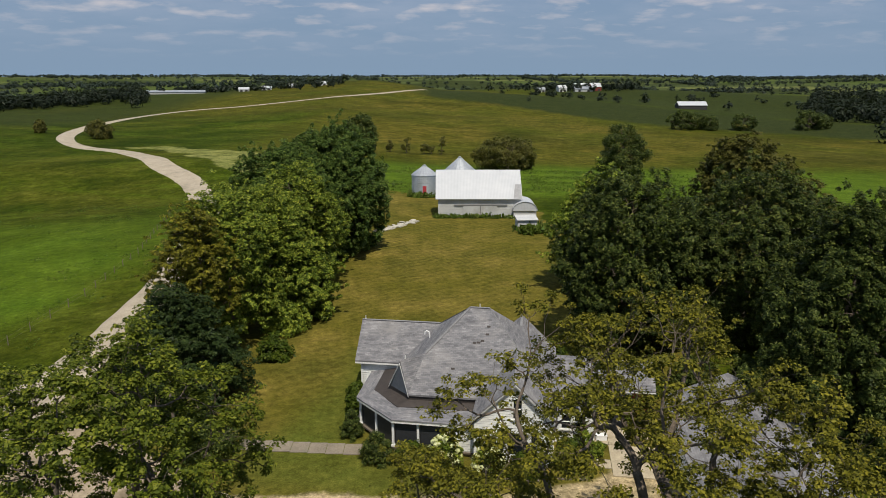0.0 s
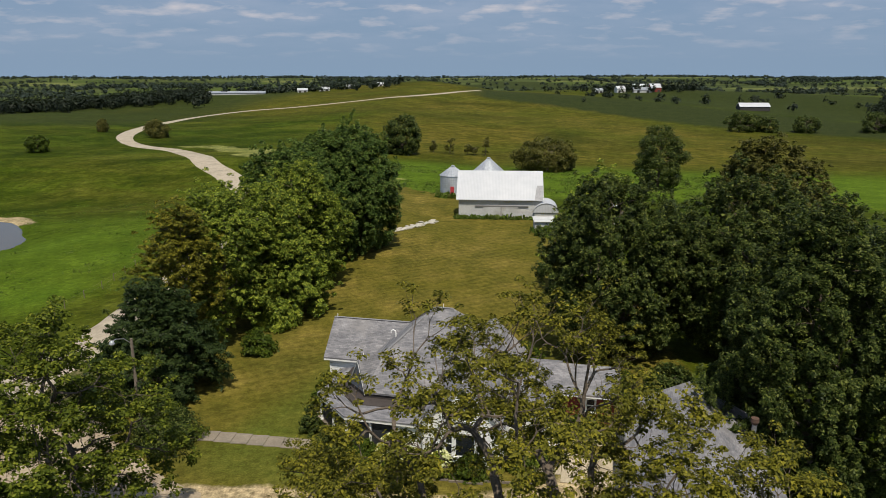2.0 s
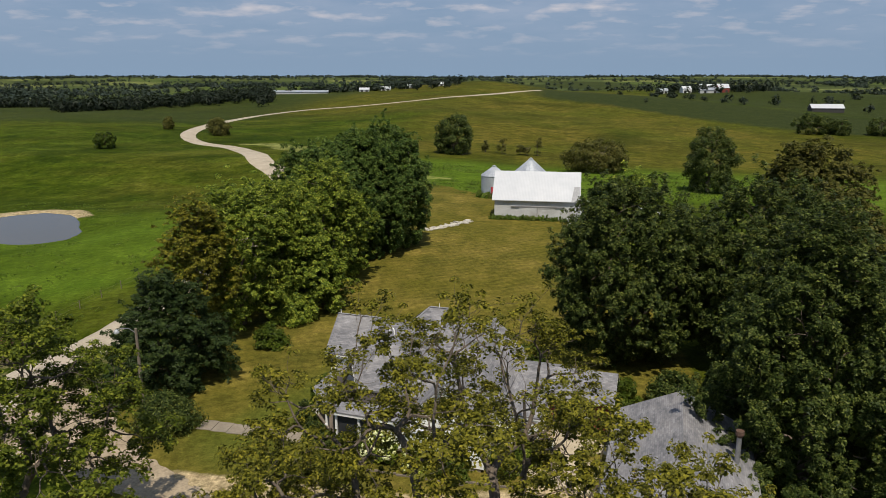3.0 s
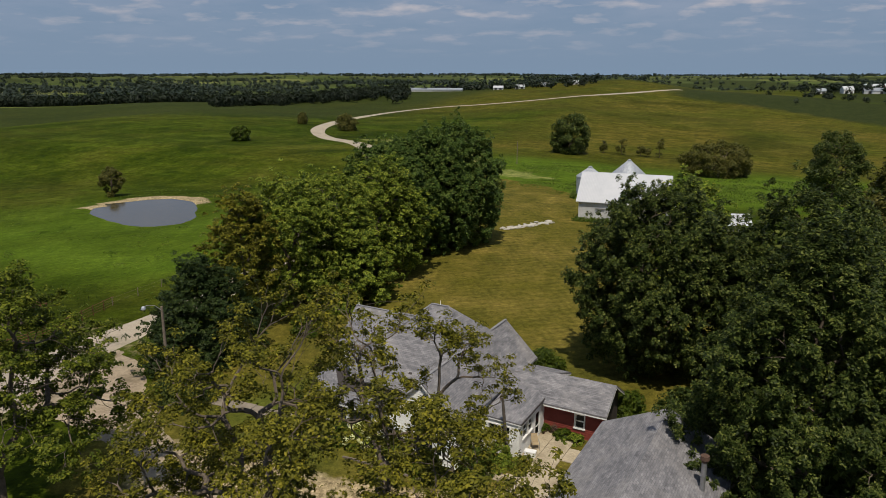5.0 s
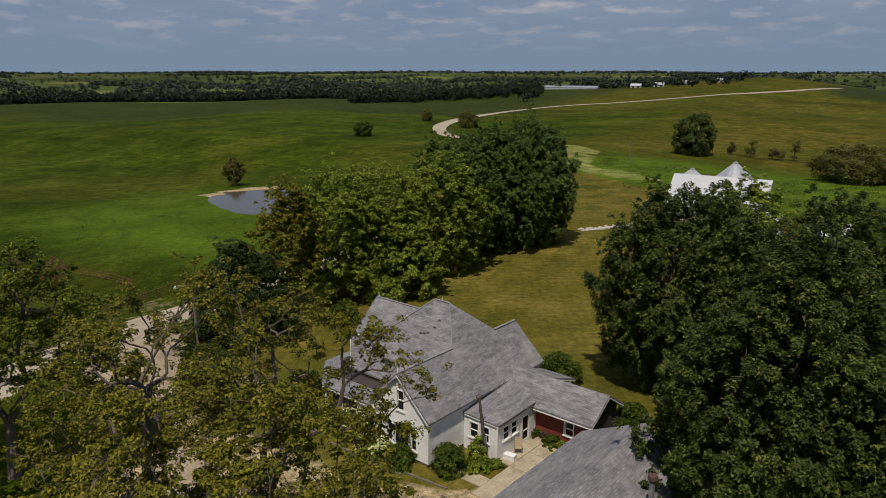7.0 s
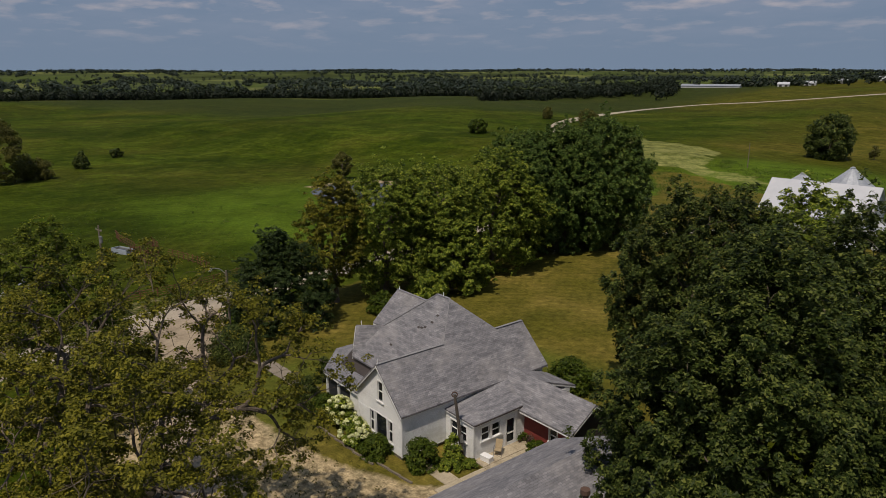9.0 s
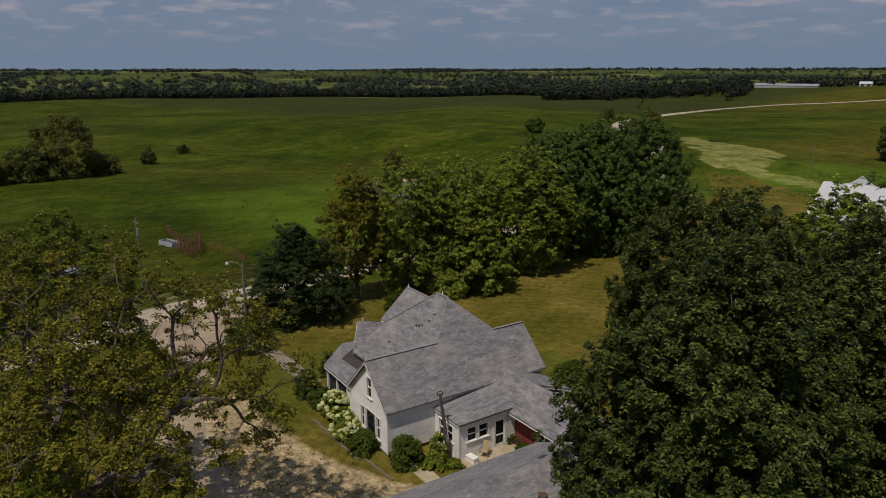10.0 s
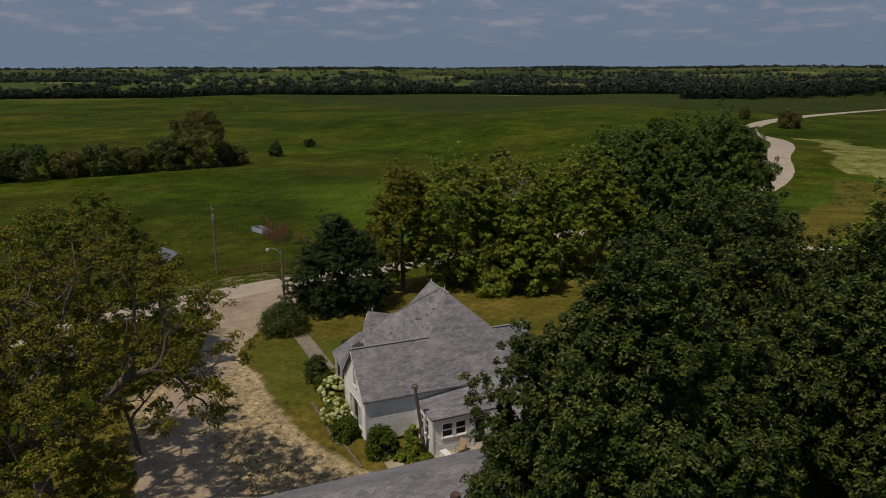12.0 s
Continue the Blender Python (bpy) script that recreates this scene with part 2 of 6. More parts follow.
def water_build(nt, b):
    b.inputs["Base Color"].default_value = (0.07, 0.058, 0.035, 1)
    b.inputs["Roughness"].default_value = 0.09
    bump(nt, b, noise_of(nt, 1.2), 0.05, 0.05)


def ribbed(c1, c2, period, axis="X", strength=0.5):
    def build(nt, b):
        w = node(nt, "ShaderNodeTexWave", Scale=6.2832 / period / 20.0, Distortion=0.0)
        w.bands_direction = axis
        nt.links.new(node(nt, "ShaderNodeTexCoord").outputs["Object"], w.inputs["Vector"])
        col = ramp_of(nt, noise_of(nt, 0.35, 6.0, 0.7), [(0.3, c1), (0.7, c2)])
        nt.links.new(col, b.inputs["Base Color"])
        bump(nt, b, w.outputs["Fac"], strength, 0.03)
    return build


M = {}
M["shingle"] = material("grey_shingle", shingle_build, 0.9)
M["white"] = material("white_paint", speckled((0.62, 0.63, 0.63), (0.78, 0.78, 0.76), 0.9, 14, 0.1, 0.01, (0.5, 0.49, 0.45)), 0.6)
M["trim"] = material("white_trim", speckled((0.68, 0.68, 0.67), (0.8, 0.8, 0.78), 2.0, 20, 0.05), 0.5)
M["oldwhite"] = material("weathered_white_boards", speckled((0.38, 0.39, 0.40), (0.56, 0.56, 0.55), 0.5, 7, 0.15, 0.02, (0.36, 0.35, 0.33)), 0.75)
M["band"] = material("dark_brown_boards", speckled((0.028, 0.022, 0.020), (0.050, 0.040, 0.036), 1.5, 14), 0.8)
M["red"] = material("faded_red_boards", speckled((0.15, 0.022, 0.016), (0.22, 0.038, 0.026), 1.3, 16, 0.2, 0.02, (0.13, 0.05, 0.04)), 0.75)
# Near-black colour stands in for the shade inside openings.
M["inside"] = material("interior_shade", speckled((0.03, 0.03, 0.03), (0.05, 0.048, 0.045), 1.0), 0.9)
M["screen"] = material("porch_screen", speckled((0.018, 0.02, 0.024), (0.03, 0.032, 0.036), 3.0), 0.6)
M["glass"] = material("window_glass", clear_glass, 0.05)
M["gravel"] = material("pale_gravel", speckled((0.27, 0.225, 0.165), (0.42, 0.36, 0.275), 0.4, 5, 0.5, 0.05, (0.22, 0.19, 0.14)), 0.95)
M["yard"] = material("brown_yard_gravel", speckled((0.20, 0.152, 0.098), (0.37, 0.298, 0.205), 0.5, 5, 0.5, 0.05, (0.15, 0.115, 0.07)), 0.95)
M["concrete"] = material("old_concrete", speckled((0.155, 0.128, 0.096), (0.25, 0.21, 0.16), 0.7, 9, 0.3, 0.02, (0.15, 0.14, 0.10)), 0.9)
M["tanslab"] = material("tan_concrete", speckled((0.30, 0.25, 0.17), (0.45, 0.38, 0.27), 0.9, 9, 0.3, 0.02, (0.19, 0.15, 0.09)), 0.85)
M["bark"] = material("grey_brown_bark", speckled((0.065, 0.050, 0.038), (0.155, 0.122, 0.092), 1.8, 9, 0.7, 0.05), 0.95)
M["darkwood"] = material("dark_weathered_wood", speckled((0.045, 0.038, 0.032), (0.11, 0.092, 0.076), 2.0, 15, 0.4, 0.02), 0.9)
M["barewood"] = material("bare_grey_boards", speckled((0.24, 0.24, 0.25), (0.36, 0.36, 0.37), 1.5, 9), 0.9)
M["wood"] = material("weathered_wood", speckled((0.10, 0.08, 0.06), (0.20, 0.165, 0.13), 2.0, 15, 0.4, 0.02), 0.9)
M["rustred"] = material("rusty_red_steel", speckled((0.10, 0.035, 0.02), (0.17, 0.06, 0.035), 1.5, 12), 0.8)
M["steel"] = material("galvanised_steel", ribbed((0.36, 0.40, 0.45), (0.52, 0.56, 0.60), 0.1, "Z"), 0.45, 0.55)
M["conesteel"] = material("galvanised_roof", speckled((0.26, 0.285, 0.32), (0.42, 0.44, 0.47), 0.8, 6), 0.5, 0.4)
M["whiteroof"] = material("white_metal_roof", ribbed((0.41, 0.425, 0.455), (0.48, 0.49, 0.515), 0.3, "X", 0.25), 0.45)
M["grey"] = material("grey_metal", speckled((0.22, 0.22, 0.23), (0.34, 0.34, 0.35), 3.0), 0.5, 0.6)
M["rust"] = material("dark_rusty_cap", speckled((0.06, 0.035, 0.025), (0.11, 0.06, 0.04), 5.0), 0.8)
M["plasticwhite"] = material("white_plastic", speckled((0.72, 0.72, 0.72), (0.82, 0.82, 0.82), 4.0), 0.35)
M["tan"] = material("tan_fabric", speckled((0.30, 0.23, 0.13), (0.40, 0.31, 0.19), 6.0), 0.8)
M["greypaint"] = material("blue_grey_paint", speckled((0.26, 0.30, 0.34), (0.34, 0.38, 0.42), 0.8, 12), 0.7)
M["slate"] = material("dark_blue_grey_paint", speckled((0.07, 0.08, 0.10), (0.13, 0.145, 0.17), 1.2, 12), 0.6)
M["limestone"] = material("pale_stone", speckled((0.32, 0.295, 0.245), (0.50, 0.465, 0.40), 0.9, 8, 0.5, 0.05), 0.95)
M["doorred"] = material("red_door_paint", speckled((0.35, 0.03, 0.04), (0.45, 0.05, 0.06), 2.0), 0.5)
M["ground"] = material("grass_and_soil", ground_build, 0.95)
M["ridgecap"] = material("ridge_shingles", speckled((0.15, 0.148, 0.155), (0.24, 0.236, 0.24), 1.5, 10), 0.9)
M["water"] = material("pond_water", water_build, 0.06)
M["leaf_dark"] = material("dark_green_leaves", leaf_build((0.016, 0.028, 0.006), (0.045, 0.065, 0.014), (0.128, 0.148, 0.036)))
M["leaf_mid"] = material("mid_green_leaves", leaf_build((0.0255, 0.0442, 0.0051), (0.0527, 0.0799, 0.0085), (0.0935, 0.1190, 0.0153)))
M["leaf_bright"] = material("fresh_green_leaves", leaf_build((0.044, 0.062, 0.008), (0.104, 0.132, 0.014), (0.205, 0.222, 0.028), 0.3))
M["leaf_green"] = material("clear_green_leaves", leaf_build((0.032, 0.064, 0.014), (0.075, 0.124, 0.026), (0.165, 0.21, 0.05), 0.3))
M["leaf_yellow"] = material("yellow_green_leaves", leaf_build((0.052, 0.084, 0.012), (0.168, 0.222, 0.028), (0.335, 0.370, 0.056), 0.34))
M["leaf_olive"] = material("olive_leaves", leaf_build((0.060, 0.060, 0.008), (0.124, 0.120, 0.013), (0.225, 0.202, 0.024), 0.2))
M["leaf_dry"] = material("dull_olive_leaves", leaf_build((0.050, 0.052, 0.012), (0.088, 0.086, 0.018), (0.135, 0.122, 0.032)))
M["leaf_blue"] = material("dark_conifer_needles", leaf_build((0.014, 0.027, 0.008), (0.028, 0.046, 0.013), (0.046, 0.066, 0.018)))
# Cloud shadow and a little distance haze are mixed into this leaf colour.
M["leaf_far_shaded"] = material("shaded_distant_leaves", leaf_build((0.009, 0.014, 0.010), (0.015, 0.022, 0.014), (0.024, 0.033, 0.019), 0.05))
# Blue-grey tone stands for distance haze over the hedgerows, put into the colour.
M["leaf_hazed"] = material("hazed_hedgerow_leaves", leaf_build((0.018, 0.028, 0.022), (0.026, 0.037, 0.029), (0.036, 0.048, 0.036), 0.05))
M["petal"] = material("cream_petals", leaf_build((0.56, 0.60, 0.28), (0.76, 0.77, 0.44), (0.84, 0.84, 0.62)))
M["grassblade"] = material("tall_weeds", leaf_build((0.055, 0.095, 0.014), (0.095, 0.145, 0.024), (0.15, 0.17, 0.05)))

# ---- building tools ----
def part(name, bm, mat, parent=None, label=""):
    me = bpy.data.meshes.new(name)
    bmesh.ops.recalc_face_normals(bm, faces=bm.faces)
    bm.to_mesh(me)
    bm.free()
    me.materials.append(M[mat])
    ob = new(name, me)
    ob.parent = parent
    if label:
        tagged(ob, label)
    return ob


def thing(name, m, label, category, group="", kind=""):
    e = new(name)
    e.matrix_basis = m
    return tagged(e, label, category, group, kind)


def box(bm, x0, x1, y0, y1, z0, z1):
    v = [bm.verts.new((x, y, z)) for z in (z0, z1) for x, y in ((x0, y0), (x1, y0), (x1, y1), (x0, y1))]
    for f in ((3, 2, 1, 0), (4, 5, 6, 7), (0, 1, 5, 4), (1, 2, 6, 5), (2, 3, 7, 6), (3, 0, 4, 7)):
        bm.faces.new([v[i] for i in f])
    return v


def boxed(*spans):
    bm = bmesh.new()
    for s in spans:
        box(bm, *s)
    return bm


def slab(bm, top, thick, uvdir=None):
    """A roof plane: a polygon with its thickness below, and metres along and up the slope as UV."""
    uvl = bm.loops.layers.uv.verify()
    pts = [Vector(p) for p in top]
    n = (pts[1] - pts[0]).cross(pts[2] - pts[0]).normalized()
    if n.z < 0:
        pts.reverse()
        n = -n
    along = Vector(uvdir) if uvdir else Vector((0, 0, 1)).cross(n)
    along = along.normalized() if along.length > 1e-4 else Vector((1, 0, 0))
    up = n.cross(along)
    a = [bm.verts.new(p) for p in pts]
    b = [bm.verts.new(p - Vector((0, 0, thick))) for p in pts]
    faces = [bm.faces.new(a), bm.faces.new(b[::-1])]
    for i in range(len(a)):
        j = (i + 1) % len(a)
        faces.append(bm.faces.new((a[i], b[i], b[j], a[j])))
    for f in faces:
        for lp in f.loops:
            lp[uvl].uv = (lp.vert.co.dot(along), lp.vert.co.dot(up))


def tube(bm, points, radii, sides=6):
    rings = []
    for i, p in enumerate(points):
        p = Vector(p)
        d = Vector(points[min(i + 1, len(points) - 1)]) - Vector(points[max(i - 1, 0)])
        q = d.to_track_quat("Z", "Y")
        rings.append([bm.verts.new(p + q @ Vector((radii[i] * math.cos(a), radii[i] * math.sin(a), 0))) for a in [2 * math.pi * k / sides for k in range(sides)]])
    for r0, r1 in zip(rings, rings[1:]):
        for k in range(sides):
            bm.faces.new((r0[k], r0[(k + 1) % sides], r1[(k + 1) % sides], r1[k]))
    bm.faces.new(rings[0][::-1])
    bm.faces.new(rings[-1])


def smooth(a, b, x):
    t = min(1.0, max(0.0, (x - a) / (b - a)))
    return t * t * (3 - 2 * t)


def table(tab, x):
    if x <= tab[0][0]:
        return tab[0][1]
    for (a, p), (b, q) in zip(tab, tab[1:]):
        if x <= b:
            return p + (q - p) * smooth(a, b, x)
    return tab[-1][1]

# ---- the land ----
FAR = ((0, 0), (850, -8), (1300, -30), (2200, -22), (4800, 8))
POND = (-111.5, 144.0, 19.6, 12.3, 2.42)


def height(x, y):
    r = math.hypot(x, y - 60)
    w, n, e = max(0.0, -x - 26), max(0.0, y - 120), max(0.0, x - 40)
    z = -14 * (1 - math.exp(-w / 150))
    z += table(((0, 0), (190, -7), (420, -5), (700, 5), (900, 9)), n) * smooth(-420, -100, x)
    z += table(((185, 0), (265, 9.5), (620, 11), (900, 16)), y) * smooth(10, -110, x) * smooth(-560, -340, x)
    z += -7 * (1 - math.exp(-e / 160))
    z += smooth(120, 400, r) * (2.2 * math.sin(x / 95 + 1.3) * math.cos(y / 120 + 0.4) + 1.5 * math.sin((x + y) / 61))
    s = smooth(880, 1350, r - 120 * smooth(-200, 200, x))
    far = table(FAR, r) + smooth(1300, 2000, r) * (5 * math.sin(x / 310 + 2) * math.cos(y / 270) + 4 * math.sin((x - 0.6 * y) / 430))
    z = z * (1 - s) + far * s
    return z


def pond_span(x, y):
    """1 at the pond's shore, less inside."""
    px, py, a, b, turn = POND
    c, s = math.cos(turn), math.sin(turn)
    u, v = (x - px) * c + (y - py) * s, -(x - px) * s + (y - py) * c
    return math.hypot(u / a, v / b) * (1 + 0.10 * math.sin(3 * math.atan2(v, u) + 1))


WATER = height(POND[0], POND[1]) - 0.1


def soil(x, y):
    z = height(x, y)
    d = pond_span(x, y)
    if d < 1.9:
        k = smooth(1.0, 1.9, d)
        z = (WATER + 0.25 + 0.5 * (d - 1)) * (1 - k) + z * k
        z -= 1.2 * smooth(1.06, 0.8, d) if d > 0.8 else 1.2
    return z


def inside(x, y, poly):
    hit = False
    for (ax, ay), (bx, by) in zip(poly, poly[1:] + poly[:1]):
        if (ay > y) != (by > y) and x < ax + (y - ay) / (by - ay) * (bx - ax):
            hit = not hit
    return hit


LAWN = [(-19, 36), (-21, 47), (-28, 58), (-30, 80), (-27, 104), (-22, 135), (-44, 190), (-64, 226), (-52, 226), (-24, 200), (2, 168), (20, 150), (24, 110), (26, 60), (20, 30), (0, 26)]
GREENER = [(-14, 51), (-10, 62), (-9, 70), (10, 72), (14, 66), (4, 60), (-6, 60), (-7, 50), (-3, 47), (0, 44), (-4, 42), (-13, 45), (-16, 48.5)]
DIRT = [(-15, 43.8), (-7, 43.4), (0, 42.9), (6, 43.8), (10.5, 45.4), (13, 47), (17, 47), (17, 36), (10, 31), (-10, 33), (-14, 39)]
PALE = [(-143, 318), (-120, 308), (-87, 262), (-77, 245), (-68, 234), (-56, 232), (-39, 219), (-23, 211), (-22, 216), (-29, 224), (-47, 239), (-60, 262), (-72, 296), (-93, 306), (-114, 320), (-126, 325)]


def mask(x, y, poly, soft):
    """1 well inside the outline, 0 well outside, sloping across it."""
    xs, ys = [p[0] for p in poly], [p[1] for p in poly]
    if not (min(xs) - soft < x < max(xs) + soft and min(ys) - soft < y < max(ys) + soft):
        return 0.0
    near = 1e9
    for (ax, ay), (bx, by) in zip(poly, poly[1:] + poly[:1]):
        ux, uy = bx - ax, by - ay
        k = min(1.0, max(0.0, ((x - ax) * ux + (y - ay) * uy) / (ux * ux + uy * uy)))
        near = min(near, math.hypot(x - ax - k * ux, y - ay - k * uy))
    return min(1.0, max(0.0, 0.5 + (near if inside(x, y, poly) else -near) / (2 * soft)))


def covers(x, y):
    r = math.hypot(x, y - 60)
    k = 0.6 if r < 60 else 3.0
    nx, ny = x + k * noise.noise((x / 6, y / 6, 4.0)), y + k * noise.noise((x / 6, y / 6, 7.0))
    lawn = mask(nx, ny, LAWN, 1.2)
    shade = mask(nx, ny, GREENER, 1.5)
    dirt = mask(nx, ny, DIRT, 0.9)
    k = 5 * noise.noise((x / 20, y / 20, 2.0))
    pale = 0.85 + 0.3 * noise.noise((x / 14, y / 22, 6.0)) if inside(x + k, y + k, PALE) else 0.0
    d = pond_span(x, y)
    if 0.7 < d < 1.3 and y > 150 + 0.75 * (x + 111):
        dirt = 0.85
    if abs(x + 34) < 14 and 30 < y < 66 and x < -30:
        dirt = max(dirt, 0.35)
    brown = smooth(-110, -60, x) * smooth(255, 330, y) * smooth(760, 600, y + 0.9 * x)
    brown = max(brown, 0.9 * smooth(-300, -200, x) * smooth(480, 600, y) * smooth(1100, 900, y) * smooth(200, 50, x))
    lush = smooth(165, 185, y) * smooth(300, 262, y) * smooth(-70, -40, x) * smooth(220, 120, x)
    lush = max(lush, (0.75 + 0.5 * noise.noise((x / 17, y / 17, 8.0))) * smooth(-46, -58, x) * smooth(-175, -120, x) * smooth(66, 88, y + 0.1 * x) * smooth(178, 135, y))
    lush = max(lush, 0.08 * smooth(720, 800, y + 0.3 * x) * smooth(1050, 900, y) * smooth(40, 120, x))
    k = y + 1.1 * x
    crop_shadow = smooth(722, 735, k) * smooth(930, 900, k) * smooth(-40, -10, x)
    crop_shadow = max(crop_shadow, 0.9 * smooth(905, 940, k) * smooth(110, 160, x))
    # West: cloud shadow on the pasture, drawn with the dark crop colour.
    crop_shadow = max(crop_shadow, 0.75 * smooth(-205, -260, x) * smooth(430, 520, y - 0.2 * x))
    if r > 1000:
        u, v = 0.97 * x + 0.24 * y + 60 * noise.noise((x / 500, y / 500, 3.0)), 0.97 * y - 0.24 * x
        kind = math.sin(math.floor(u / 330) * 127.1 + math.floor(v / 290) * 311.7) * 43758.5 % 1.0
        brown, lush, crop_shadow = (0.7 if 0.3 < kind < 0.48 else 0.1), (0.22 if kind < 0.3 else 0.0), (0.8 if 0.48 < kind < 0.62 else 0.0)
        pale = 0.5 if kind > 0.88 else 0.0
    return (lawn, shade, dirt, pale), (brown, lush, crop_shadow, 0.85 * smooth(950, 1150, r))


def build_ground():
    rings, r = [], 0.9
    while r < 4900:
        rings.append(r)
        r += max(0.9, r * 0.03) if r > 95 else 0.9
    n = 384
    verts, a1, a2 = [(0.0, 60.0, soil(0, 60))], [], []
    for r in rings:
        for k in range(n):
            a = 2 * math.pi * k / n
            x, y = r * math.cos(a), 60 + r * math.sin(a)
            verts.append((x, y, soil(x, y)))
    faces = [(0, 1 + k, 1 + (k + 1) % n) for k in range(n)]
    for i in range(len(rings) - 1):
        b, c = 1 + i * n, 1 + (i + 1) * n
        faces += [(b + k, c + k, c + (k + 1) % n, b + (k + 1) % n) for k in range(n)]
    me = bpy.data.meshes.new("ground")
    me.from_pydata(verts, [], faces)
    for x, y, z in verts:
        p, q = covers(x, y)
        a1 += p
        a2 += q
    for name, values in (("cover", a1), ("field", a2)):
        me.color_attributes.new(name, "FLOAT_COLOR", "POINT").data.foreach_set("color", values)
    me.polygons.foreach_set("use_smooth", [True] * len(me.polygons))
    me.materials.append(M["ground"])
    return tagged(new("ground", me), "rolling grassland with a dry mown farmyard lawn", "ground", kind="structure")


build_ground()


def ribbon(name, line, mat, lift, label, category, wobble=0.4, steps=10, seed=1):
    """A strip draped on the land: (x, y, width) along its middle."""
    rng = random.Random(seed)
    pts = []
    for i in range(len(line) - 1):
        p0, p1, p2, p3 = line[max(i - 1, 0)], line[i], line[i + 1], line[min(i + 2, len(line) - 1)]
        for k in range(steps):
            t = k / steps
            pts.append([0.5 * (2 * b + (c - a) * t + (2 * a - 5 * b + 4 * c - d) * t * t + (3 * b - a - 3 * c + d) * t ** 3) for a, b, c, d in zip(p0, p1, p2, p3)])
    pts.append(list(line[-1]))
    bm = bmesh.new()
    rows = []
    for i, (x, y, w) in enumerate(pts):
        a, b = pts[max(i - 1, 0)], pts[min(i + 1, len(pts) - 1)]
        d = Vector((b[0] - a[0], b[1] - a[1])).normalized()
        row = []
        for s in (-1, -0.6, -0.2, 0.2, 0.6, 1):
            ww = w / 2 * s + (rng.uniform(-wobble, wobble) if abs(s) == 1 else 0)
            px, py = x + d.y * ww, y - d.x * ww
            crown = lift if abs(s) < 1 else -0.05
            row.append(bm.verts.new((px, py, max(soil(px, py), height(px, py)) + crown)))
        rows.append(row)
    for r0, r1 in zip(rows, rows[1:]):
        for k in range(5):
            bm.faces.new((r0[k], r0[k + 1], r1[k + 1], r1[k]))
    for f in bm.faces:
        f.smooth = True
    ob = part(name, bm, mat)
    return tagged(ob, label, category, kind="structure")


ribbon("road", [(-31, 10, 7), (-33, 30, 8), (-37, 46, 9), (-38.5, 58, 8), (-38, 75, 6.5), (-42, 110, 6.5), (-54, 160, 6.5), (-70.5, 204, 8), (-81.5, 225, 9), (-95.5, 243, 9.5), (-107, 262, 9.5), (-120, 282, 9.5), (-133, 299, 9), (-143, 308, 9), (-159, 318, 8.5),
               (-175, 336, 8), (-189.5, 360, 9), (-202, 391, 9), (-213, 428, 9), (-220, 455, 9), (-230, 506, 8), (-236, 555, 8), (-228, 592, 8), (-209, 615, 8), (-178, 626, 8), (-148, 647, 8), (-104, 689, 8), (-80, 718, 8), (-50, 772, 8), (-20, 850, 8)],
       "gravel", 0.16, "pale limestone gravel country road winding through pasture", "road", 0.22, 8, 3)
ribbon("driveway", [(-37, 52, 15), (-29.5, 48.6, 13.5), (-23.5, 45.6, 8.5), (-16, 42.0, 4.6), (-9, 38.5, 4.5), (-4, 36, 6), (4, 34.5, 7), (14, 34, 7), (26, 33, 7)],
       "yard", 0.07, "brown gravel farm driveway with worn edges", "driveway", 0.5, 10, 4)
px_, py_, pa_, pb_, pt_ = POND
bm = bmesh.new()
vs = []
for k in range(64):
    a = 2 * math.pi * k / 64
    q = 1.12
    u, v = q * pa_ * math.cos(a), q * pb_ * math.sin(a)
    vs.append(bm.verts.new((px_ + u * math.cos(pt_) - v * math.sin(pt_), py_ + u * math.sin(pt_) + v * math.cos(pt_), WATER)))
bm.faces.new(vs)
tagged(part("pond", bm, "water"), "small muddy farm pond reflecting grey sky", "pond", kind="structure")

# ---- the farmhouse ----
HOUSE = pose(2.8, 56.7, 0, 0, 0, -8)
house = thing("farmhouse", HOUSE, "white clapboard farmhouse with steep grey shingled cross-gable roof", "house")


def wall_frame(p, q):
    """Local x along the wall, y inwards, z up."""
    d = (Vector((*q, 0)) - Vector((*p, 0)))
    length = d.length
    d.normalize()
    inward = Vector((-d.y, d.x, 0))
    m = Matrix.Translation((*p, 0)) @ Matrix((d, inward, Vector((0, 0, 1)))).transposed().to_4x4()
    return m, length


def cut(span, holes):
    spans = [span]
    for a, b in holes:
        nxt = []
        for s, e in spans:
            if b <= s or a >= e:
                nxt.append((s, e))
                continue
            if a > s:
                nxt.append((s, a))
            if b < e:
                nxt.append((b, e))
        spans = nxt
    return [s for s in spans if s[1] - s[0] > 0.01]


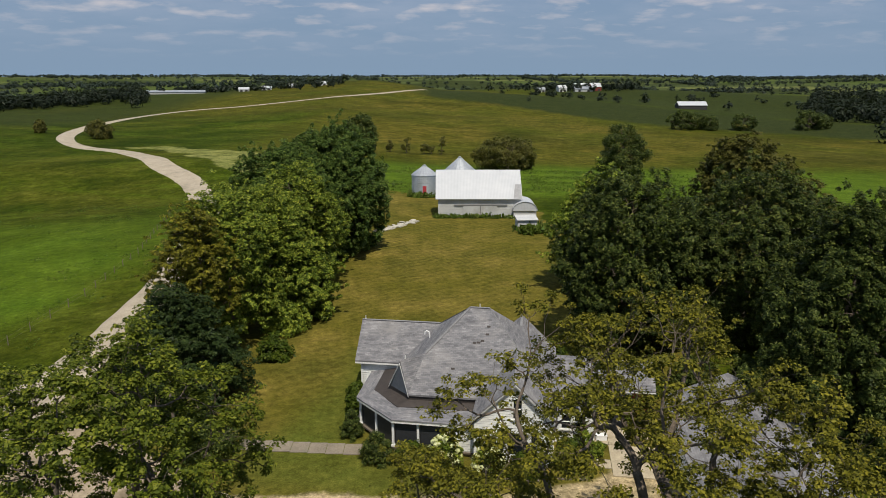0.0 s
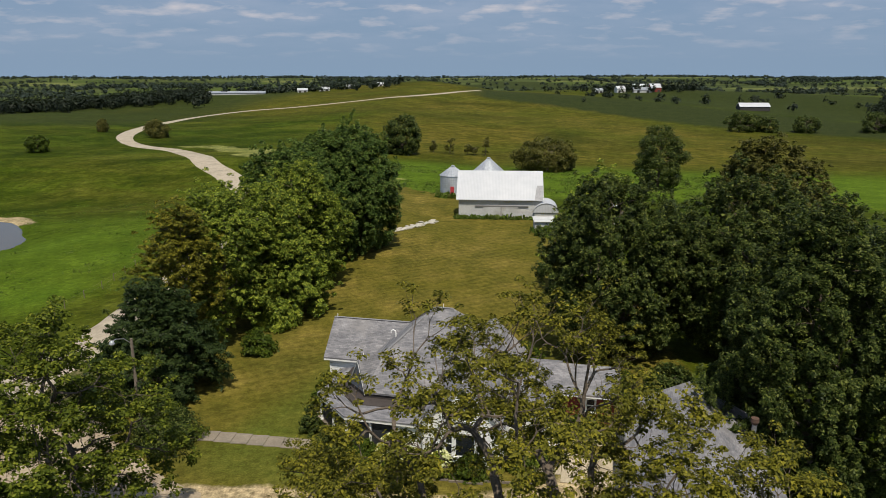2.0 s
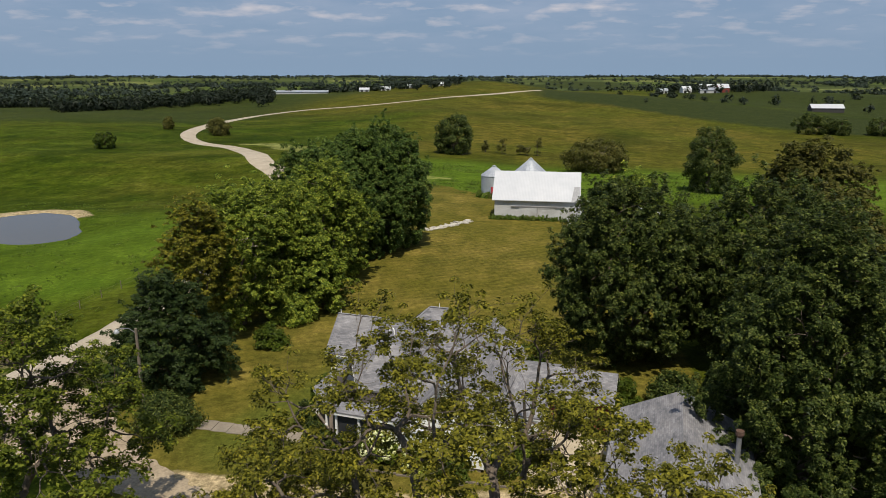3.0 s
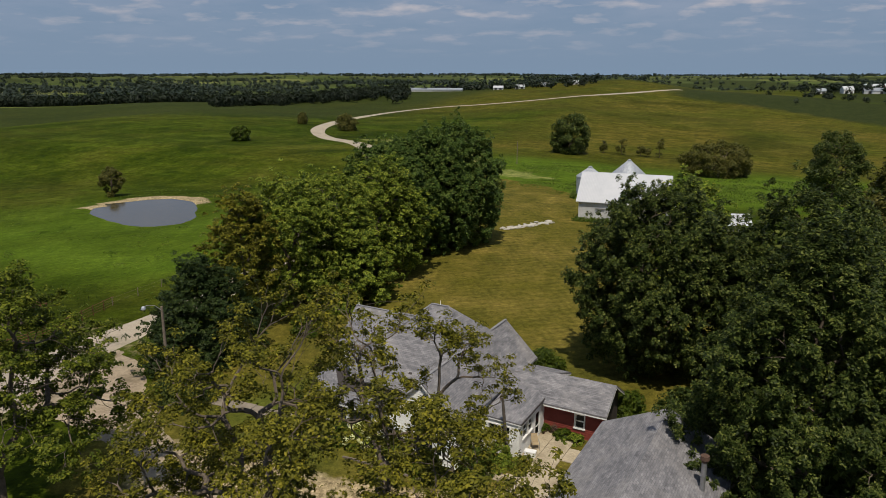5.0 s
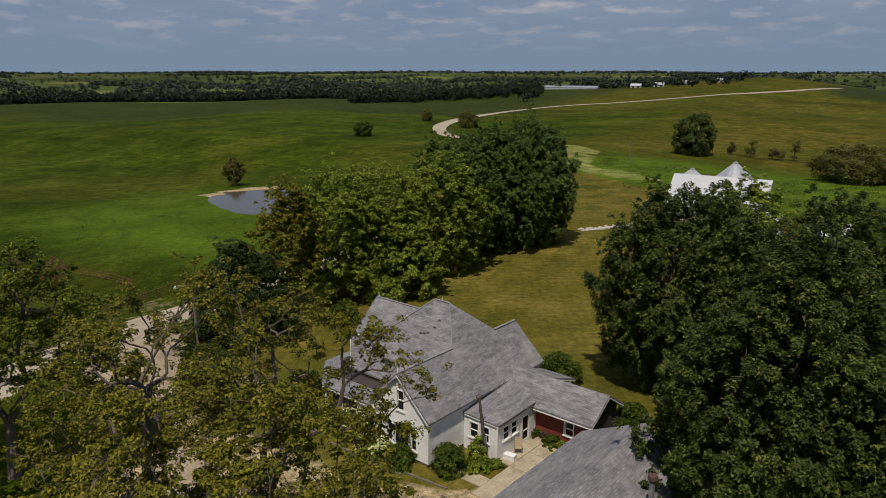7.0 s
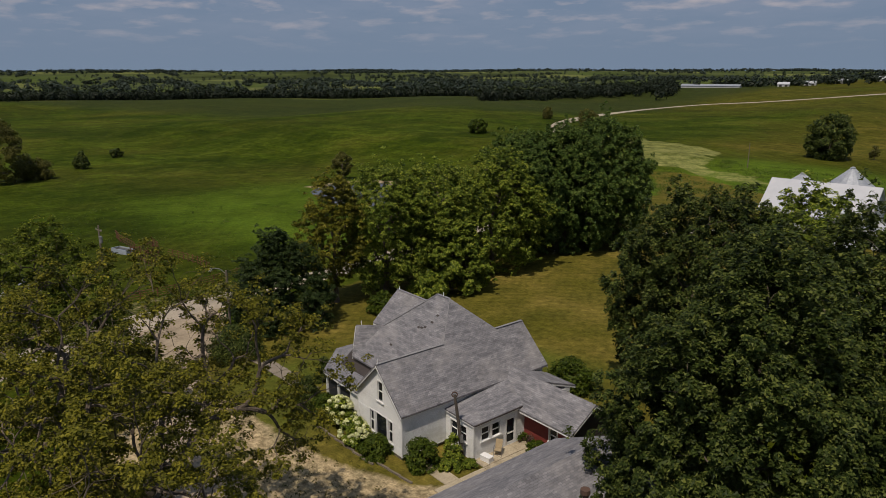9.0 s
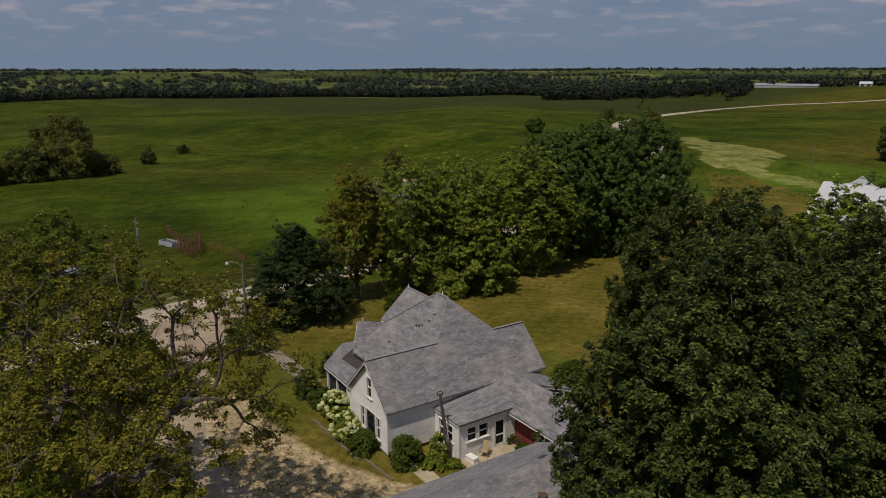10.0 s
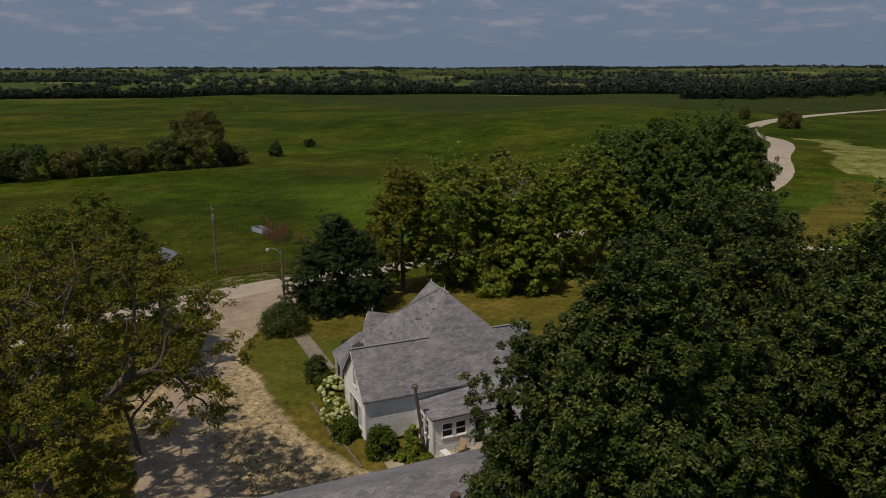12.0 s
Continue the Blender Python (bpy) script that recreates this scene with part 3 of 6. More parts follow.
def clapboards(name, p, q, z0, z1, mat, parent, holes=(), gable=None, course=0.2, lip=0.035, label=""):
    """A wall of lapped boards with real openings; gable = (position, height) of its peak."""
    m, length = wall_frame(p, q)
    bm = bmesh.new()
    levels = {z0, z1, *(h[2] for h in holes), *(h[3] for h in holes)}
    if gable:
        levels.add(gable[1])
    z = z0
    top = gable[1] if gable else z1
    while z < top - 0.01:
        e = min(z + course, top)
        for edge in sorted(levels):
            if z + 0.02 < edge < e:
                e = edge
                break
        lo, hi, lo2, hi2 = 0.0, length, 0.0, length
        if gable and z >= z1 - 1e-6:
            k, k2 = [min(0.995, (q - z1) / (gable[1] - z1)) for q in (z, e)]
            lo, hi = gable[0] * k, length - (length - gable[0]) * k
            lo2, hi2 = gable[0] * k2, length - (length - gable[0]) * k2
        for a, b in cut((lo, hi), [(h[0], h[1]) for h in holes if h[2] < e - 0.005 and h[3] > z + 0.005]):
            a2, b2 = lo2 if a == lo else a, hi2 if b == hi else b
            v = [bm.verts.new(c) for c in ((a, -lip, z), (b, -lip, z), (b, 0.14, z), (a, 0.14, z), (a2, 0, e), (b2, 0, e), (b2, 0.14, e), (a2, 0.14, e))]
            for f in ((3, 2, 1, 0), (4, 5, 6, 7), (0, 1, 5, 4), (1, 2, 6, 5), (2, 3, 7, 6), (3, 0, 4, 7)):
                bm.faces.new([v[i] for i in f])
        z = e
    bmesh.ops.remove_doubles(bm, verts=bm.verts, dist=0.0005)
    bmesh.ops.transform(bm, matrix=m, verts=bm.verts)
    return part(name, bm, mat, parent, label)


def put(name, bm, m, mat, parent, label=""):
    bmesh.ops.transform(bm, matrix=m, verts=bm.verts)
    return part(name, bm, mat, parent, label)


def window(parent, p, q, hole, sashes=2, trim="trim"):
    """Casing, sill, sash bars and panes set into an opening of the wall from p to q."""
    m, _ = wall_frame(p, q)
    a, b, z0, z1 = hole
    w = 0.1
    win = put("window", boxed((a - w, a, -0.06, 0.12, z0 - w, z1 + w), (b, b + w, -0.06, 0.12, z0 - w, z1 + w), (a, b, -0.06, 0.12, z1, z1 + w)), m, trim, parent)
    put("sill", boxed((a - w - 0.05, b + w + 0.05, -0.12, 0.12, z0 - w, z0)), m, trim, win)
    step = (z1 - z0) / sashes
    for i in range(sashes):
        s0, s1 = z0 + i * step, z0 + (i + 1) * step
        y = 0.03 + 0.025 * i
        f = 0.045
        put("sash", boxed((a, a + f, y, y + 0.03, s0, s1), (b - f, b, y, y + 0.03, s0, s1), (a + f, b - f, y, y + 0.03, s0, s0 + f), (a + f, b - f, y, y + 0.03, s1 - f, s1)), m, trim, win)
        put("pane", boxed((a + f, b - f, y + 0.01, y + 0.02, s0 + f, s1 - f)), m, "glass", win)
    return win


def beam(bm, p, q, w, h):
    """A straight board from p to q, w wide and h deep below its line."""
    p, q = Vector(p), Vector(q)
    d = (q - p).normalized()
    side = d.cross(Vector((0, 0, 1))).normalized() * (w / 2)
    up = Vector((0, 0, h))
    v = [bm.verts.new(c) for c in (p - side - up, q - side - up, q + side - up, p + side - up, p - side, q - side, q + side, p + side)]
    for f in ((3, 2, 1, 0), (4, 5, 6, 7), (0, 1, 5, 4), (1, 2, 6, 5), (2, 3, 7, 6), (3, 0, 4, 7)):
        bm.faces.new([v[i] for i in f])


def boards(name, spans, w, h, mat, parent):
    for p, q in spans:
        bm = bmesh.new()
        beam(bm, p, q, w, h)
        part(name, bm, mat, parent)


def roof_slopes(name, polys, thick, mat, parent, label=""):
    for poly in polys:
        bm = bmesh.new()
        slab(bm, poly, thick)
        part(name, bm, mat, parent, label)


# roof planes
HP = (-3.8, -3.3, 6.23)
AP = (-5.55, -5.02, 6.15)
ROOF = {
    "east_slope": [(6.85, -9.15, 3.7), (6.85, 5.9, 3.65), (3.7, 5.9, 6.7), (3.7, 2.78, 6.7), (1.12, 0, 9.2), (3.7, -2.78, 6.7), (3.7, -9.15, 6.7)],
    "south_slope": [(1.12, 0, 9.2), (-0.5, 0, 9.2), HP, (-4.74, -6.0, 3.8), (0.7, -6.0, 3.8), (3.7, -2.78, 6.7)],
    "gable_west_slope": [(3.7, -9.2, 6.7), (3.7, -2.78, 6.7), (0.55, -6.15, 3.65), (0.55, -9.2, 3.65)],
    "north_gable_slope": [(3.7, 5.9, 6.7), (3.7, 2.78, 6.7), (0.55, 5.9, 3.65)],
    "north_slope": [(1.12, 0, 9.2), (-0.5, 0, 9.2), (-3.4, 2.9, 6.6), (-3.4, 6.0, 3.8), (0.65, 6.0, 3.8), (3.7, 2.78, 6.7)],
    "wing_north_slope": [(-3.4, 3, 6.6), (-10.6, 3, 6.6), (-10.6, 6, 3.84), (-3.4, 6, 3.84)],
    "wing_south_slope": [(-10.6, 0, 3.84), (-10.6, 3, 6.6), (-3.4, 3, 6.6), (-6.62, 0, 3.84)],
    "west_slope": [(-0.5, 0, 9.2), (-3.4, 3.0, 6.6), (-6.62, 0, 3.84), (-6.67, -4.27, 3.8), HP],
    "gablet_south_slope": [AP, HP, (-4.74, -6.0, 3.8)],
    "gablet_west_slope": [AP, HP, (-6.67, -4.27, 3.8)],
}
roof_slopes("roof_slope", ROOF.values(), 0.15, "shingle", house, "weathered grey asphalt shingle slope")
boards("fascia", [((0.57, -9.2, 3.5), (0.57, -6.3, 3.5)), ((-6.6, 0.02, 3.69), (-10.6, 0.02, 3.69)), ((-10.6, 5.98, 3.69), (0.5, 5.98, 3.69))], 0.05, 0.14, "trim", house)
boards("rake_board", [((3.7, -9.17, 6.55), (6.85, -9.17, 3.5)), ((3.7, -9.17, 6.55), (0.55, -9.17, 3.5)), ((3.7, 5.87, 6.55), (6.85, 5.87, 3.5)), ((3.7, 5.87, 6.55), (0.55, 5.87, 3.5)),
                      ((-10.57, 3, 6.45), (-10.57, 0, 3.69)), ((-10.57, 3, 6.45), (-10.57, 6, 3.69)), ((-5.6, -5.07, 6.0), (-4.74, -6.0, 3.65)), ((-5.6, -5.07, 6.0), (-6.67, -4.27, 3.65))], 0.05, 0.13, "oldwhite", house)

boards("ridge_cap", [((-0.5, 0, 9.212), (HP[0], HP[1], HP[2] + 0.012)), ((1.12, 0, 9.212), (-0.5, 0, 9.212)), ((-0.5, 0, 9.212), (-3.4, 3.0, 6.612)), ((-3.4, 3, 6.612), (-10.6, 3, 6.612)), ((3.7, -2.78, 6.712), (3.7, -9.15, 6.712)), ((3.7, 2.78, 6.712), (3.7, 5.9, 6.712))], 0.24, 0.02, "ridgecap", house)
boards("valley_flashing", [((1.12, 0, 9.212), (3.7, -2.78, 6.712)), ((3.7, -2.78, 6.712), (0.6, -6.1, 3.71))], 0.06, 0.02, "ridgecap", house)
for u, v in ((-0.05, -2.55), (0.28, -2.5), (0.58, -2.38), (0.94, -1.92), (1.0, -1.39), (-1.6, -4.3), (0.1, -4.9)):
    bm = bmesh.new()
    z = 9.2 + 0.9 * v + 0.008
    slab(bm, [(u, v, z), (u + 0.3, v, z), (u + 0.3, v + 0.13, z + 0.117), (u, v + 0.13, z + 0.117)], 0.02)
    part("shingle_tab", bm, "band", house, "dark patch where a shingle tab is missing")

# walls
S0, S1 = (0.85, -8.9), (6.55, -8.9)
front = [(1.6, 2.1, 0.95, 2.6), (2.35, 3.8, 0.85, 2.65), (4.05, 4.55, 0.95, 2.6), (2.7, 3.35, 3.75, 5.3)]
clapboards("front_wall", S0, S1, 0.3, 3.75, "white", house, front, (2.85, 6.5))
window(house, S0, S1, front[0])
window(house, S0, S1, front[1], 1)
window(house, S0, S1, front[2])
window(house, S0, S1, front[3])
clapboards("east_wall", (6.55, -8.9), (6.55, 5.6), 0.3, 3.75, "white", house)
clapboards("north_wall", (6.55, 5.6), (-10.1, 5.6), 0.3, 3.75, "white", house)
clapboards("north_gable_wall", (6.55, 5.62), (0.85, 5.62), 3.75, 3.76, "white", house, (), (2.85, 6.5))
clapboards("wing_west_wall", (-10.1, 5.6), (-10.1, 0.35), 0.3, 3.85, "white", house, (), (2.62, 6.4))
wingwin = [(1.0, 1.9, 1.0, 2.6)]
clapboards("wing_south_wall", (-10.1, 0.35), (-6.3, 0.35), 0.3, 3.7, "white", house, wingwin)
window(house, (-10.1, 0.35), (-6.3, 0.35), wingwin[0])
for name, a, b in (("porch_west_wall", (-6.52, 0.35), (-6.52, -4.2)), ("porch_corner_wall", (-6.52, -4.2), (-4.7, -5.9)), ("porch_back_wall", (-4.7, -5.9), (0.8, -5.9))):
    clapboards(name, a, b, 0.3, 3.06, "white", house)
    clapboards("clerestory_band", a, b, 3.06, 3.68, "band", house, lip=0.01, course=0.45, label="dark brown boarded band under the eaves")
clapboards("gablet_wall", (-6.5, -4.2), (-4.72, -5.9), 3.65, 3.66, "slate", house, (), (1.23, 5.95))
clapboards("gable_side_wall", (0.8, -5.9), (0.8, -8.9), 0.3, 3.75, "white", house)
part("foundation", boxed((0.85, 6.35, -8.85, 5.55, -0.3, 0.3), (-10.05, 0.85, 0.4, 5.55, -0.3, 0.3), (-8.9, 0.85, -4.6, 0.4, -0.3, 0.28), (-5.5, 0.85, -8.1, -4.6, -0.3, 0.28)), "concrete", house)
for x, y, z0, z1 in ((6.53, -8.92, 0.3, 3.7), (0.8, -8.92, 0.3, 3.7), (9.72, -4.87, 0.0, 2.8), (9.72, 0.68, 0.0, 2.8), (-10.1, 0.33, 0.3, 3.7)):
    part("corner_board", boxed((x - 0.07, x + 0.07, y - 0.05, y + 0.05, z0, z1)), "trim", house)

# the wrap-round porch
roof_slopes("porch_roof", ([(-9.2, 0.3, 2.8), (-9.2, -5.0, 2.8), (-6.5, -4.2, 3.1), (-6.5, 0.3, 3.1)], [(-9.2, -5.0, 2.8), (-5.6, -8.4, 2.8), (-4.68, -5.88, 3.1), (-6.5, -4.2, 3.1)],
             [(-5.6, -8.4, 2.8), (1.0, -8.5, 2.8), (1.0, -5.88, 3.1), (-4.68, -5.88, 3.1)]),
            0.1, "shingle", house, "low grey shingled porch roof wrapping the corner")
roof_slopes("flashing", ([(-8.0, 0.3, 2.99), (-8.0, -3.8, 2.99), (-6.5, -4.2, 3.32), (-6.5, 0.3, 3.32)], [(-8.0, -3.8, 2.99), (-5.5, -6.7, 3.05), (-4.68, -5.88, 3.32), (-6.5, -4.2, 3.32)],
                         [(-5.5, -6.7, 3.05), (0.9, -6.6, 3.06), (0.9, -5.88, 3.32), (-4.68, -5.88, 3.32)]), 0.05, "band", house, "dark brown membrane strip at the top of the porch roof")
boards("porch_fascia", [((-9.15, 0.3, 2.7), (-9.15, -4.98, 2.7)), ((-9.15, -4.98, 2.7), (-5.58, -8.34, 2.7)), ((-5.58, -8.34, 2.7), (1.0, -8.44, 2.7))], 0.06, 0.2, "trim", house)
bm = bmesh.new()
slab(bm, [(-9.0, 0.3, 0.42), (-9.0, -4.9, 0.42), (-5.55, -8.2, 0.42), (0.8, -8.3, 0.42), (0.8, -5.8, 0.42), (-4.6, -5.8, 0.42), (-6.35, -4.1, 0.42), (-6.35, 0.3, 0.42)], 0.14)
part("porch_floor", bm, "wood", house)
for x, y in ((-8.9, 0.2), (-8.9, -2.3), (-8.9, -4.85), (-7.25, -6.4), (-5.55, -8.05), (-3.6, -8.1), (-1.5, -8.15)):
    part("porch_post", boxed((x - 0.09, x + 0.09, y - 0.09, y + 0.09, 0.42, 2.55), (x - 0.14, x + 0.14, y - 0.14, y + 0.14, 0.42, 0.55), (x - 0.14, x + 0.14, y - 0.14, y + 0.14, 2.45, 2.58)), "trim", house)
for a, b in (((-8.8, -4.8), (-7.32, -6.3)), ((-7.18, -6.45), (-5.62, -7.95)), ((-5.42, -8.02), (-3.72, -8.07)), ((-3.48, -8.07), (-1.62, -8.12))):
    m, ln = wall_frame(a, b)
    put("porch_screen", boxed((0.05, ln - 0.05, 0, 0.02, 0.55, 2.45)), m, "screen", house, "dark insect screen between porch posts")
clapboards("porch_room_wall", (-1.4, -8.18), (0.78, -8.2), 0.3, 2.66, "white", house)
for i in range(3):
    part("porch_step", boxed((-10.1 + 0.3 * i, -9.0, -4.7, -3.2, 0.0, 0.14 * (i + 1))), "concrete", house)

# sunroom with a shed roof
bm = bmesh.new()
slab(bm, [(9.9, -4.98, 2.92), (9.82, 0.7, 2.95), (6.9, 1.3, 3.72), (6.58, -4.98, 2.99)], 0.12)
sunroom_roof = part("sunroom_roof", bm, "shingle", house, "grey shingled shed roof over the sunroom")
boards("sunroom_fascia", [((9.88, -4.98, 2.80), (9.80, 0.7, 2.83)), ((9.9, -4.96, 2.80), (6.6, -4.96, 2.87))], 0.04, 0.09, "trim", house)
boards("gutter", [((9.95, -4.98, 2.90), (9.87, 0.7, 2.93))], 0.08, 0.07, "band", house)
A, B, C = (6.6, -4.85), (9.7, -4.85), (9.7, 0.7)
south = [(0.6, 1.35, 1.15, 2.35), (1.62, 2.37, 1.15, 2.35)]
east = [(0.75, 1.55, 1.3, 2.35), (1.8, 2.6, 1.3, 2.35), (3.25, 4.2, 0.08, 2.25)]
clapboards("sunroom_south_wall", A, B, 0.0, 2.8, "white", house, south)
clapboards("sunroom_east_wall", B, C, 0.0, 2.8, "white", house, east)
for h in south:
    window(house, A, B, h)
for h in east[:2]:
    window(house, B, C, h)
m, _ = wall_frame(B, C)
a, b, z0, z1 = east[2]
door = put("screen_door", boxed((a, a + 0.12, 0, 0.05, z0, z1), (b - 0.12, b, 0, 0.05, z0, z1), (a, b, 0, 0.05, z1 - 0.12, z1), (a, b, 0, 0.05, z0, z0 + 0.2), (a, b, 0, 0.05, z0 + 0.85, z0 + 0.97)), m, "trim", house, "white storm door with dark glass")
put("door_glass", boxed((a + 0.12, b - 0.12, 0.02, 0.03, z0 + 0.2, z0 + 0.85), (a + 0.12, b - 0.12, 0.02, 0.03, z0 + 0.97, z1 - 0.12)), m, "glass", door)
put("door_handle", boxed((a + 0.05, a + 0.08, -0.07, 0, z0 + 0.88, z0 + 1.02)), m, "grey", door)
put("door_casing", boxed((a - 0.1, a, -0.05, 0.1, z0, z1 + 0.1), (b, b + 0.1, -0.05, 0.1, z0, z1 + 0.1), (a, b, -0.05, 0.1, z1, z1 + 0.1)), m, "trim", house)

# red wing and north lean-to
roof_slopes("wing_roof", ([(6.9, -0.4, 2.7), (15.0, -0.4, 2.7), (15.0, 2.2, 4.28), (6.2, 2.2, 4.28)], [(10.0, 2.2, 4.28), (15.0, 2.2, 4.28), (15.0, 4.7, 2.7), (10.0, 4.7, 2.7)],
                          [(6.2, 2.2, 4.28), (10.05, 2.2, 4.28), (10.05, 5.75, 3.0), (6.9, 5.75, 3.0)]), 0.14, "shingle", house, "grey shingled roof of the red wing")
boards("wing_fascia", [((9.9, -0.38, 2.55), (15.0, -0.38, 2.55)), ((14.98, -0.4, 2.55), (14.98, 2.2, 4.13)), ((14.98, 2.2, 4.13), (14.98, 4.7, 2.55)), ((10.05, 5.73, 2.85), (6.9, 5.73, 2.85)), ((10.03, 5.75, 2.85), (10.03, 3.0, 3.85))], 0.05, 0.1, "trim", house)
redwin = [(3.2, 3.9, 0.9, 2.0)]
clapboards("red_wing_wall", (9.15, 0.35), (14.6, 0.35), 0.0, 2.9, "red", house, redwin, label="faded red board wall")
window(house, (9.15, 0.35), (14.6, 0.35), redwin[0])
clapboards("red_end_wall", (14.6, 0.35), (14.6, 4.2), 0.0, 2.9, "band", house, (), (1.85, 4.05), label="dark brown gable end boards")
clapboards("red_back_wall", (14.6, 4.2), (10.0, 4.2), 0.0, 2.8, "white", house)
clapboards("lean_to_wall", (10.0, 2.3), (10.0, 5.1), 0.1, 3.1, "white", house)
clapboards("lean_to_back_wall", (10.0, 5.1), (6.45, 5.1), 0.1, 3.1, "white", house)

# plumbing vent, lightning tips
bm = bmesh.new()
tube(bm, [(-4.1, 0.7, 4.2), (-4.1, 0.7, 6.3), (-4.15, 0.7, 6.55), (-4.35, 0.7, 6.62), (-4.5, 0.7, 6.5), (-4.52, 0.7, 6.3)], [0.06] * 6, 8)
part("vent_pipe", bm, "plasticwhite", house, "white hooked plastic vent pipe")
for x, y, z in ((-10.3, 3, 6.6), (0.3, 0, 9.2), (-5.2, -4.7, 6.2), (3.7, -9.0, 6.7)):
    bm = bmesh.new()
    tube(bm, [(x, y, z), (x, y, z + 0.35)], [0.04, 0.025], 6)
    part("roof_finial", bm, "plasticwhite", house)

# ---- the garage ----
garage = thing("garage", HOUSE, "long garage with weathered grey shingled gable roof", "garage")
roof_slopes("roof_slope", ([(15.2, -2.3, 3.3), (15.2, -22.0, 3.3), (19.9, -22.0, 5.6), (19.9, -2.5, 5.6)], [(19.9, -2.5, 5.6), (19.9, -22.0, 5.6), (24.6, -22.0, 3.3), (24.6, -2.6, 3.3)]), 0.15, "shingle", garage)
boards("fascia", [((15.22, -2.3, 3.15), (15.22, -22, 3.15)), ((24.58, -2.3, 3.15), (24.58, -22, 3.15)), ((15.2, -2.33, 3.15), (19.9, -2.53, 5.45)), ((19.9, -2.53, 5.45), (24.6, -2.33, 3.15))], 0.05, 0.18, "trim", garage)
clapboards("west_wall", (15.6, -2.7), (15.6, -21.7), 0.0, 3.25, "white", garage)
clapboards("east_wall", (24.2, -21.7), (24.2, -2.7), 0.0, 3.25, "white", garage)
clapboards("north_wall", (24.2, -2.7), (15.6, -2.7), 0.0, 3.25, "white", garage, (), (4.3, 5.35))
clapboards("south_wall", (15.6, -21.7), (24.2, -21.7), 0.0, 3.25, "white", garage, (), (4.3, 5.35))
bm = bmesh.new()
tube(bm, [(23.3, -9, 3.6), (23.3, -9, 5.8)], [0.16, 0.16], 12)
flue = part("flue", bm, "grey", garage, "galvanised stove flue")
bm = bmesh.new()
tube(bm, [(23.3, -9, 5.75), (23.3, -9, 5.95), (23.3, -9, 6.2)], [0.17, 0.28, 0.26], 12)
part("flue_cap", bm, "rust", flue, "rusty brown flue cap")

# ---- barn and grain bins ----
barn = thing("barn", pose(-1.0, 142.0, -0.8, 0, 0, 0), "white wooden barn with bright white metal roof", "barn")
BL, BD, BE, BR = 16.6, 11.0, 4.6, 9.6
clapboards("front_wall", (0, 0), (BL, 0), 0, BE, "oldwhite", barn, course=0.32, lip=0.01)
clapboards("east_wall", (BL, 0), (BL, BD), 0, BE, "oldwhite", barn, (), (BD / 2, BR - 0.15), course=0.32, lip=0.01)
clapboards("back_wall", (BL, BD), (0, BD), 0, BE, "oldwhite", barn, course=0.32, lip=0.01)
clapboards("west_wall", (0, BD), (0, 0), 0, BE, "oldwhite", barn, (), (BD / 2, BR - 0.15), course=0.32, lip=0.01)
roof_slopes("roof_slope", ([(-0.5, -0.5, BE - 0.1), (BL + 0.4, -0.5, BE - 0.1), (BL + 0.4, BD / 2, BR), (-0.5, BD / 2, BR)], [(-0.5, BD + 0.5, BE - 0.1), (BL + 0.4, BD + 0.5, BE - 0.1), (BL + 0.4, BD / 2, BR), (-0.5, BD / 2, BR)]),
            0.12, "whiteroof", barn, "bright white ribbed metal roof")
bm = bmesh.new()
slab(bm, [(15.2, -0.46, BE - 0.06 + 0.015), (BL + 0.3, -0.46, BE - 0.06 + 0.015), (BL + 0.3, 2.2, BE + 2.45), (15.7, 2.2, BE + 2.45)], 0.03)
part("bare_sheathing", bm, "barewood", barn, "grey boards where the roof metal is torn away")
part("door_track", boxed((3.3, 14.0, -0.2, -0.02, 3.05, 3.3)), "grey", barn)
for i, (a, b) in enumerate(((5.0, 8.5), (8.6, 12.0))):
    d = part("sliding_door", boxed((a, b, -0.14, -0.04, 0.15, 3.05)), "oldwhite", barn, "white plank sliding barn door")
    part("door_brace", boxed((a, b, -0.17, -0.14, 0.2, 0.35), (a, b, -0.17, -0.14, 2.8, 2.95), (a, a + 0.12, -0.17, -0.14, 0.35, 2.8), (b - 0.12, b, -0.17, -0.14, 0.35, 2.8)), "oldwhite", d)
# Dark strip on the uncut wall, drawn as shade between the doors.
part("dark_door_gap", boxed((8.5, 8.6, -0.12, -0.05, 0.15, 3.0)), "inside", barn)

lean = thing("barn_shed", pose(14.2, 140.9, -1.2, 0, 0, 0), "white lean-to shed with curved metal roof beside the barn", "shed")
clapboards("wall", (0, 0), (4.6, 0), 0, 2.7, "oldwhite", lean, [(0.2, 2.6, 0.0, 1.7)], course=0.32, lip=0.01)
clapboards("side_wall", (4.6, 0), (4.6, 6), 0, 2.7, "oldwhite", lean, course=0.32, lip=0.01)
bm = bmesh.new()
arc = [(2.3 - 2.5 * math.cos(math.pi * k / 12), 2.6 + 1.9 * math.sin(math.pi * k / 12)) for k in range(13)]
for (x0, z0), (x1, z1) in zip(arc, arc[1:]):
    slab(bm, [(x0, -0.3, z0), (x1, -0.3, z1), (x1, 6.2, z1), (x0, 6.2, z0)], 0.06)
lean_roof = part("roof", bm, "whiteroof", lean, "curved white metal roof")
bm = bmesh.new()
face = [[bm.verts.new((x, y, z - 0.03)) for x, z in arc] for y in (-0.2, -0.12)]
bm.faces.new(face[0])
bm.faces.new(face[1][::-1])
